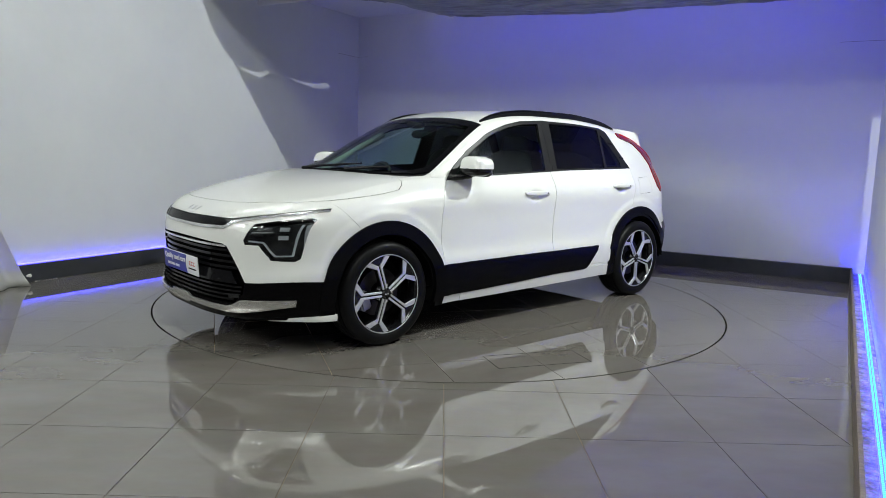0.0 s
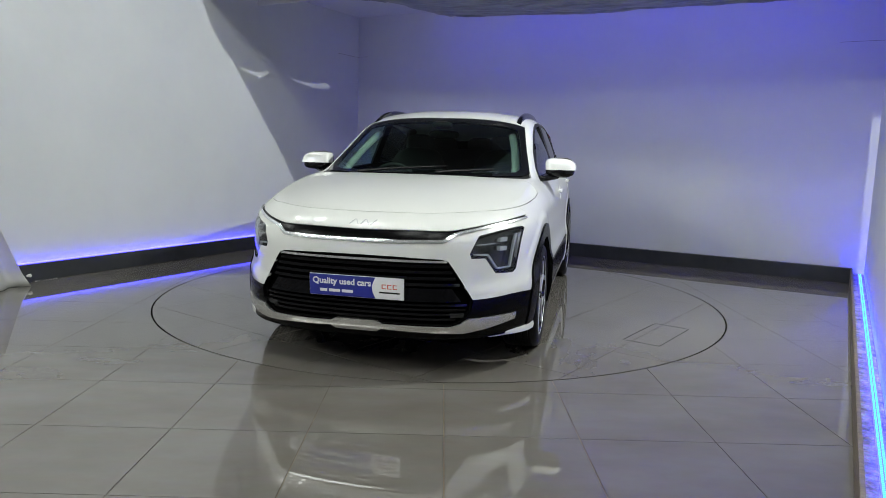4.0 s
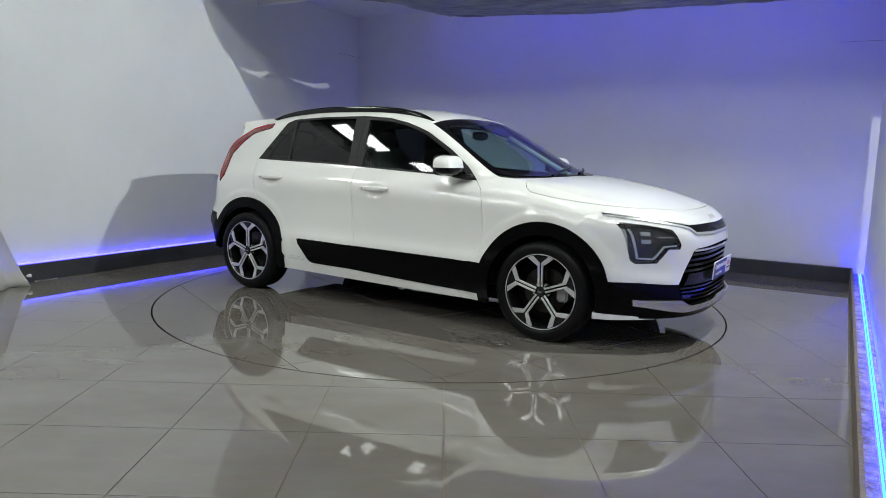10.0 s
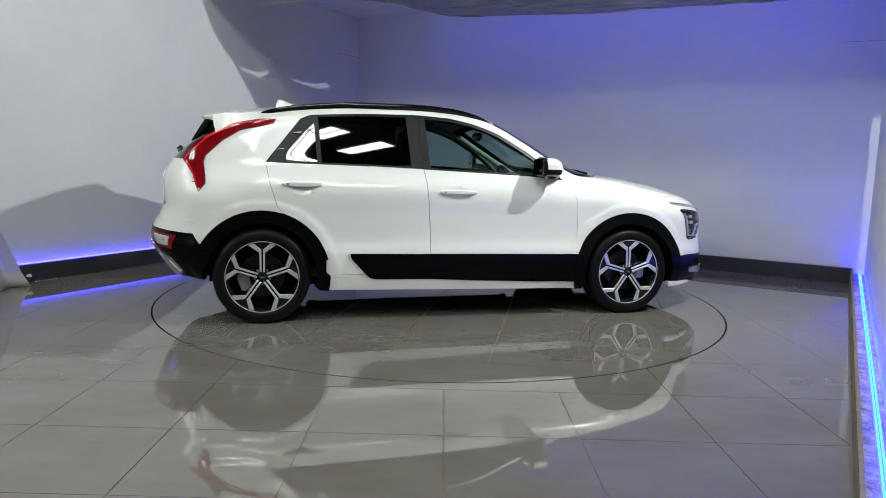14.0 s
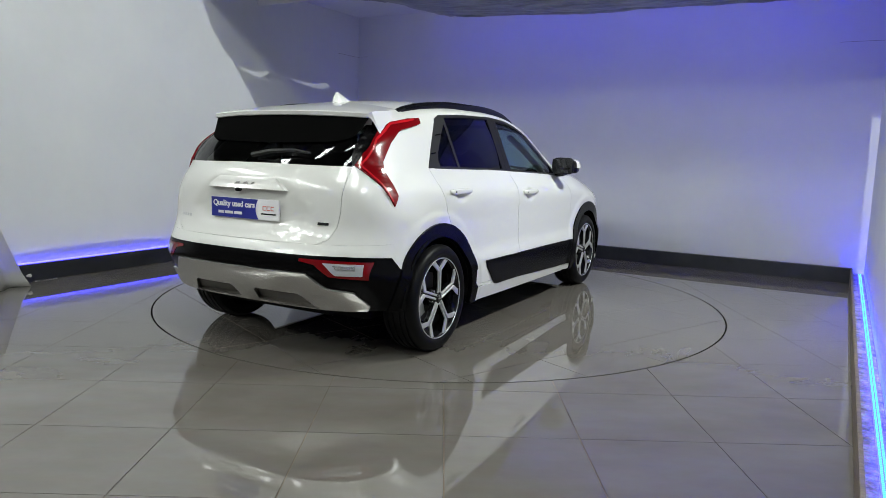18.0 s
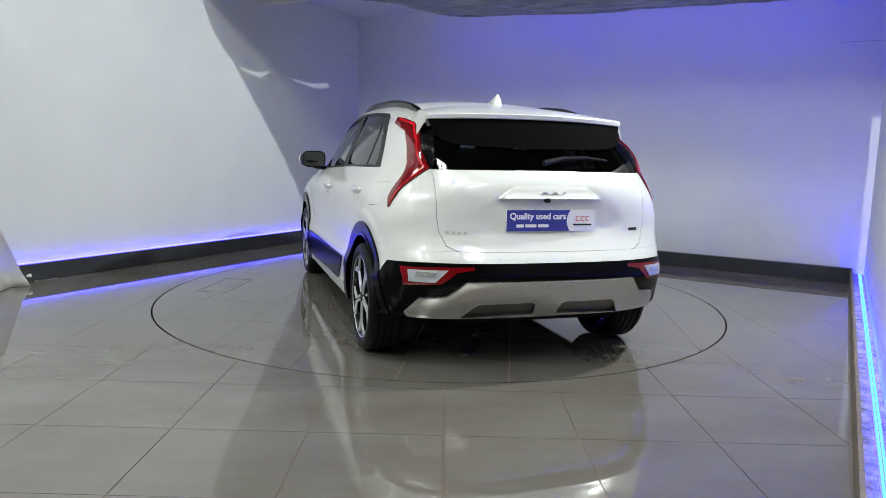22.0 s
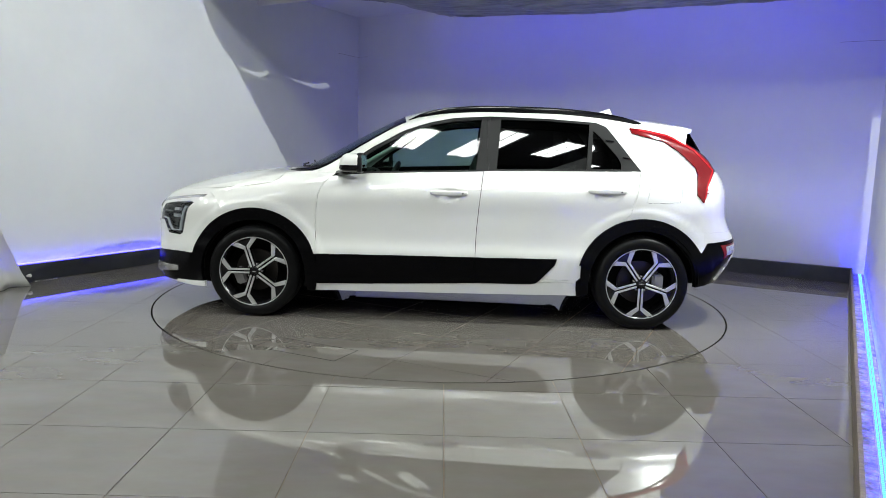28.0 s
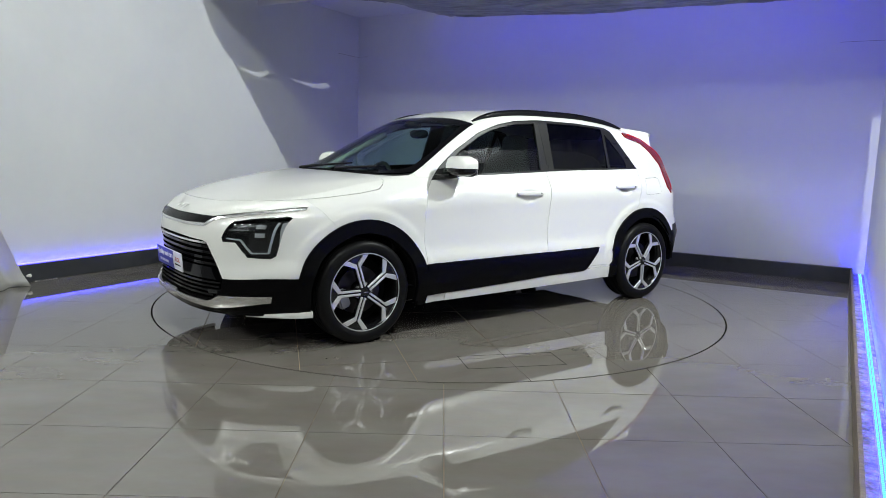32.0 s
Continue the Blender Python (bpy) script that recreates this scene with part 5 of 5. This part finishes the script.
for s in (-1, 1):
    bm = bmesh.new()
    rows = []
    for k in range(17):
        f = k / 16
        x = 1.97 - 0.33 * f
        y = abs(on_shell(1, x, 0.27, s * 2)[0].y) - 0.022 + 0.028 * min(1, f * 2)
        zl = 0.212 - 0.008 * f
        zt = zl + 0.004 + 0.036 * f ** 0.6
        rows.append([bm.verts.new((x, s * yy, z)) for yy, z in ((y - 0.03, zl), (y, zl), (y + 0.004, (zt + zl) / 2), (y, zt), (y - 0.03, zt))])
    for a, b in zip(rows, rows[1:]):
        for k in range(5):
            bm.faces.new((a[k], a[(k + 1) % 5], b[(k + 1) % 5], b[k]))
    bm.faces.new(rows[0])
    bm.faces.new(rows[-1][::-1])
    bmesh.ops.recalc_face_normals(bm, faces=bm.faces)
    part("bumper_lip", bm, WHITE, car, "white bumper lip", smooth=40)
    part("fog_lamp", patch([(s * 0.495, 0.336), (s * 0.565, 0.338), (s * 0.565, 0.36), (s * 0.495, 0.36)], 0, 3, -0.008, 6, 2, 0.02), LAMP_GREY, car, "small fog lamp")
    h = heads[0 if s > 0 else 1]
    guide = [(0.79, 0.77), (0.768, 0.588), (0.712, 0.586), (0.668, 0.662), (0.602, 0.668)]
    for (a, b), (c, d) in zip(guide, guide[1:]):
        t = Vector((c - a, d - b)).normalized()
        nx, nz = -t.y * 0.0036, t.x * 0.0036
        part("light_guide", patch([(s * (a - nx), b - nz), (s * (c - nx), d - nz), (s * (c + nx), d + nz), (s * (a + nx), b + nz)], 0, 3, -0.008, 10, 1, 0.012), DRL, h, "pale light guide")
    for y, z in ((0.738, 0.742), (0.738, 0.692)):
        part("projector", patch([(s * (y - 0.016), z - 0.012), (s * (y + 0.016), z - 0.012), (s * (y + 0.016), z + 0.012), (s * (y - 0.016), z + 0.012)], 0, 3, -0.014, 4, 3, 0.024), LAMP_CLEAR, h, "led projector")
    part("side_reflector", patch([(s * 0.797, 0.632), (s * 0.8, 0.765), (s * 0.812, 0.775), (s * 0.803, 0.64)], 0, 3, -0.012, 3, 5, 0.014), LAMP_CLEAR, h, "grey side reflector")
    part("lamp_blade", patch([(s * 0.61, 0.716), (s * 0.7, 0.72), (s * 0.7, 0.727), (s * 0.61, 0.722)], 0, 3, -0.012, 8, 1, 0.02), CHROME, h)
    for k in range(4):
        y = 0.69 - 0.022 * k
        part("lamp_fin", patch([(s * (y - 0.007), 0.63 + 0.02 * k), (s * y, 0.63 + 0.02 * k), (s * y, 0.7), (s * (y - 0.007), 0.7)], 0, 3, -0.022, 2, 4, 0.02), BLACK_GLOSS, h)
    lamp = lows[0 if s > 0 else 1]
    part("reverse_lens", patch([(s * 0.634, 0.534), (s * 0.755, 0.53), (s * 0.757, 0.59), (s * 0.575, 0.597)], 0, -3, 0.0095, 12, 3, 0.004), LAMP_CLEAR, lamp, "clear reversing lens")
    part("lens_core", patch([(s * 0.64, 0.562), (s * 0.725, 0.558), (s * 0.722, 0.582), (s * 0.625, 0.584)], 0, -3, 0.012, 8, 2, 0.004), CHROME, lamp)
    tail = tails[0 if s > 0 else 1]
    edge = [(-1.4, 1.38), (-1.61, 1.344), (-1.79, 1.25), (-1.93, 1.113), (-1.868, 1.0), (-1.846, 0.92)]
    for (a, b), (c, d) in zip(edge, edge[1:]):
        t = Vector((c - a, d - b)).normalized()
        nx, nz = -t.y * 0.0045, t.x * 0.0045
        part("light_line", patch([(a - nx, b - nz), (c - nx, d - nz), (c + nx, d + nz), (a + nx, b + nz)], 1, s * 2, 0.0125, 10, 1, 0.005), RED_LINE, tail, "bright red light line")
    for k in range(9):
        z = 0.95 + 0.022 * k
        xa = float(np.interp(z, [0.93, 1.0, 1.085, 1.167], [-1.838, -1.828, -1.824, -1.8]))
        part("lamp_rib", patch([(xa, z), (xa - 0.042, z + 0.004), (xa - 0.042, z + 0.01), (xa, z + 0.006)], 1, s * 2, 0.0115, 5, 1, 0.004), RED_DEEP, tail)
    for y in (0.3, 0.62):
        hit = on_shell(0, s * y, 0.66, -3)
        part("parking_sensor", moved(lathe([(0, 0.002), (0.009, 0.002), (0.01, -0.004)], 16), Matrix.Translation(hit[0]) @ (-hit[1]).to_track_quat("-Y", "Z").to_matrix().to_4x4()), WHITE, car)
# wave badge on nose and tailgate: plain strokes
for far, z, lift, sx in ((3, 0.818, 0.003, 1), (-3, 0.997, 0.034, -1)):
    owner = car if far > 0 else gate
    strokes = [(-0.075, -0.045), (-0.045, -0.02), (-0.012, 0.012), (0.012, 0.04), (0.045, 0.075)]
    for k, (a, b) in enumerate(strokes):
        lean = 0.014 if k % 2 == 0 else -0.014
        part("badge_stroke", patch([(sx * a, z - 0.012 * (1 if lean > 0 else -1)), (sx * (a + 0.006), z - 0.012 * (1 if lean > 0 else -1)), (sx * b, z + 0.012 * (1 if lean > 0 else -1)), (sx * (b - 0.006), z + 0.012 * (1 if lean > 0 else -1))], 0, far, lift, 3, 2, 0.005 if far > 0 else 0.024), BADGE, owner, "pale metal badge stroke")
# handle bar and recess of the tailgate
bm = patch([(0.215, 1.03), (-0.215, 1.03), (-0.3, 0.966), (0.3, 0.966)], 0, -3, 0.006, 24, 6, 0.03)
for v in bm.verts:
    v.co.x -= 0.034 * min(max((1.03 - v.co.z) / 0.064, 0), 1) * min(1, max(0, (0.31 - abs(v.co.y)) / 0.05))
part("gate_grip", bm, WHITE, gate, "white tailgate grip", smooth=40)
# black strip standing in for the shade under the grip
part("grip_shade", patch([(0.075, 0.972), (-0.075, 0.972), (-0.07, 0.962), (0.07, 0.962)], 0, -3, 0.025, 16, 1, 0.02), BLACK_SATIN, gate)
part("rear_camera", blob(-2.15, 0.035, 0.958, 0.016, 0.02, 0.012), BLACK_GLOSS, gate, smooth=0)
for k in range(4):
    y = 0.575 - 0.03 * k
    part("model_letter", patch([(y, 0.775), (y - 0.018, 0.775), (y - 0.018, 0.791), (y, 0.791)], 0, -3, 0.002, 2, 2, 0.003), BADGE, gate)
part("type_badge", patch([(-0.5, 0.79), (-0.56, 0.79), (-0.56, 0.805), (-0.5, 0.805)], 0, -3, 0.003, 4, 1, 0.004), LAMP_GREY, gate)


# ---- dealer plates ----
def text_mesh(body, size, m):
    cu = bpy.data.curves.new("writing", "FONT")
    cu.body, cu.size, cu.align_x, cu.align_y, cu.extrude = body, size, "LEFT", "CENTER", 0.0006
    cu.resolution_u = 3
    cu.offset = 0.0014
    ob = new("writing", cu)
    dg = bpy.context.evaluated_depsgraph_get()
    me = bpy.data.meshes.new_from_object(ob.evaluated_get(dg))
    bpy.data.objects.remove(ob)
    me.transform(m)
    return me


def plate(place, label):
    """A dealer's plate; its face looks along local z, x to the right, y up."""
    def sub(name, bm_or_me, mat, note=""):
        if isinstance(bm_or_me, bmesh.types.BMesh):
            bm_or_me.transform(place)
            return part(name, bm_or_me, mat, root, note)
        bm_or_me.materials.clear()
        bm_or_me.materials.append(mat)
        ob = new(name, bm_or_me)
        ob.parent = root
        if note:
            ob["label"] = note
        return ob
    bm = new_box(-0.262, 0.262, -0.058, 0.058, -0.008, 0.0, 0.002)
    bm.transform(place)
    root = part("dealer_plate", bm, WHITE_SIGN, car, label)
    outline = [(-0.26, -0.056), (0.108, -0.056)] + [(0.108 - 0.02 * math.sin(math.pi * k / 8), -0.056 + 0.112 * k / 8) for k in range(1, 8)] + [(0.108, 0.056), (-0.26, 0.056)]
    bm = bmesh.new()
    bm.faces.new([bm.verts.new((x, y, 0.0012)) for x, y in outline])
    sub("blue_field", bm, BLUE_SIGN, "deep blue field")
    sub("writing", text_mesh("Quality used cars", 0.0465, place @ Matrix.Translation((-0.244, 0.022, 0.002))), WHITE_SIGN, "white writing")
    bm = lathe([(0, -0.0022), (0.014, -0.0022), (0.015, -0.001)], 20)
    bm.transform(pose(-0.226, -0.028, 0, 90))
    sub("emblem", bm, LIGHT_BLUE, "light blue round emblem")
    x = -0.204
    for w in (0.042, 0.064, 0.062):
        sub("lettering", new_box(x, x + w, -0.036, -0.02, 0.001, 0.002), WHITE_SIGN)
        x += w + 0.009
    for k in range(3):
        x0 = 0.142 + k * 0.03
        bm = new_box(x0, x0 + 0.023, 0.018, 0.022, 0.001, 0.002)
        box(bm, x0, x0 + 0.005, -0.002, 0.018, 0.001, 0.002)
        box(bm, x0 + 0.005, x0 + 0.023, -0.002, 0.002, 0.001, 0.002)
        sub("red_mark", bm, RED_SIGN)
    sub("grey_line", new_box(0.128, 0.24, -0.026, -0.018, 0.001, 0.002), LAMP_GREY)


plate(Matrix(((0, 0, 1, 2.212), (1, 0, 0, 0), (0, 1, 0, 0.485), (0, 0, 0, 1))) @ pose(0, 0, 0, 4), "blue and white dealer plate on the nose")
plate(Matrix(((0, 0, -1, -2.142), (-1, 0, 0, 0), (0, 1, 0, 0.851), (0, 0, 0, 1))) @ pose(0, 0, 0, 0), "blue and white dealer plate on the tailgate")
# ---- what turns ----
CENTRE_LINE = 0.0715


SPIN = [(0.0, 221.6), (0.5, 222.2), (1.0, 224.25), (1.5, 227.95), (2.0, 233.25), (2.5, 239.0), (3.0, 244.9), (3.5, 250.75),
        (5.5, 274.45), (8.0, 303.85), (10.5, 333.0), (13.0, 361.95), (15.0, 385.0), (17.0, 408.5), (19.0, 432.2), (21.0, 455.95), (23.0, 479.55),
        (25.0, 502.75), (27.5, 531.95), (29.0, 549.7), (30.0, 561.45), (30.5, 567.2), (31.0, 572.1), (31.5, 575.1), (32.0, 576.65)]


def motions():
    walk(car, [(t, pose(0, 0, 0, 0, 0, a) @ pose(0, CENTRE_LINE, 0)) for t, a in SPIN])
    walk(turntable, [(t, pose(0, 0, 0, 0, 0, a)) for t, a in SPIN])


motions()
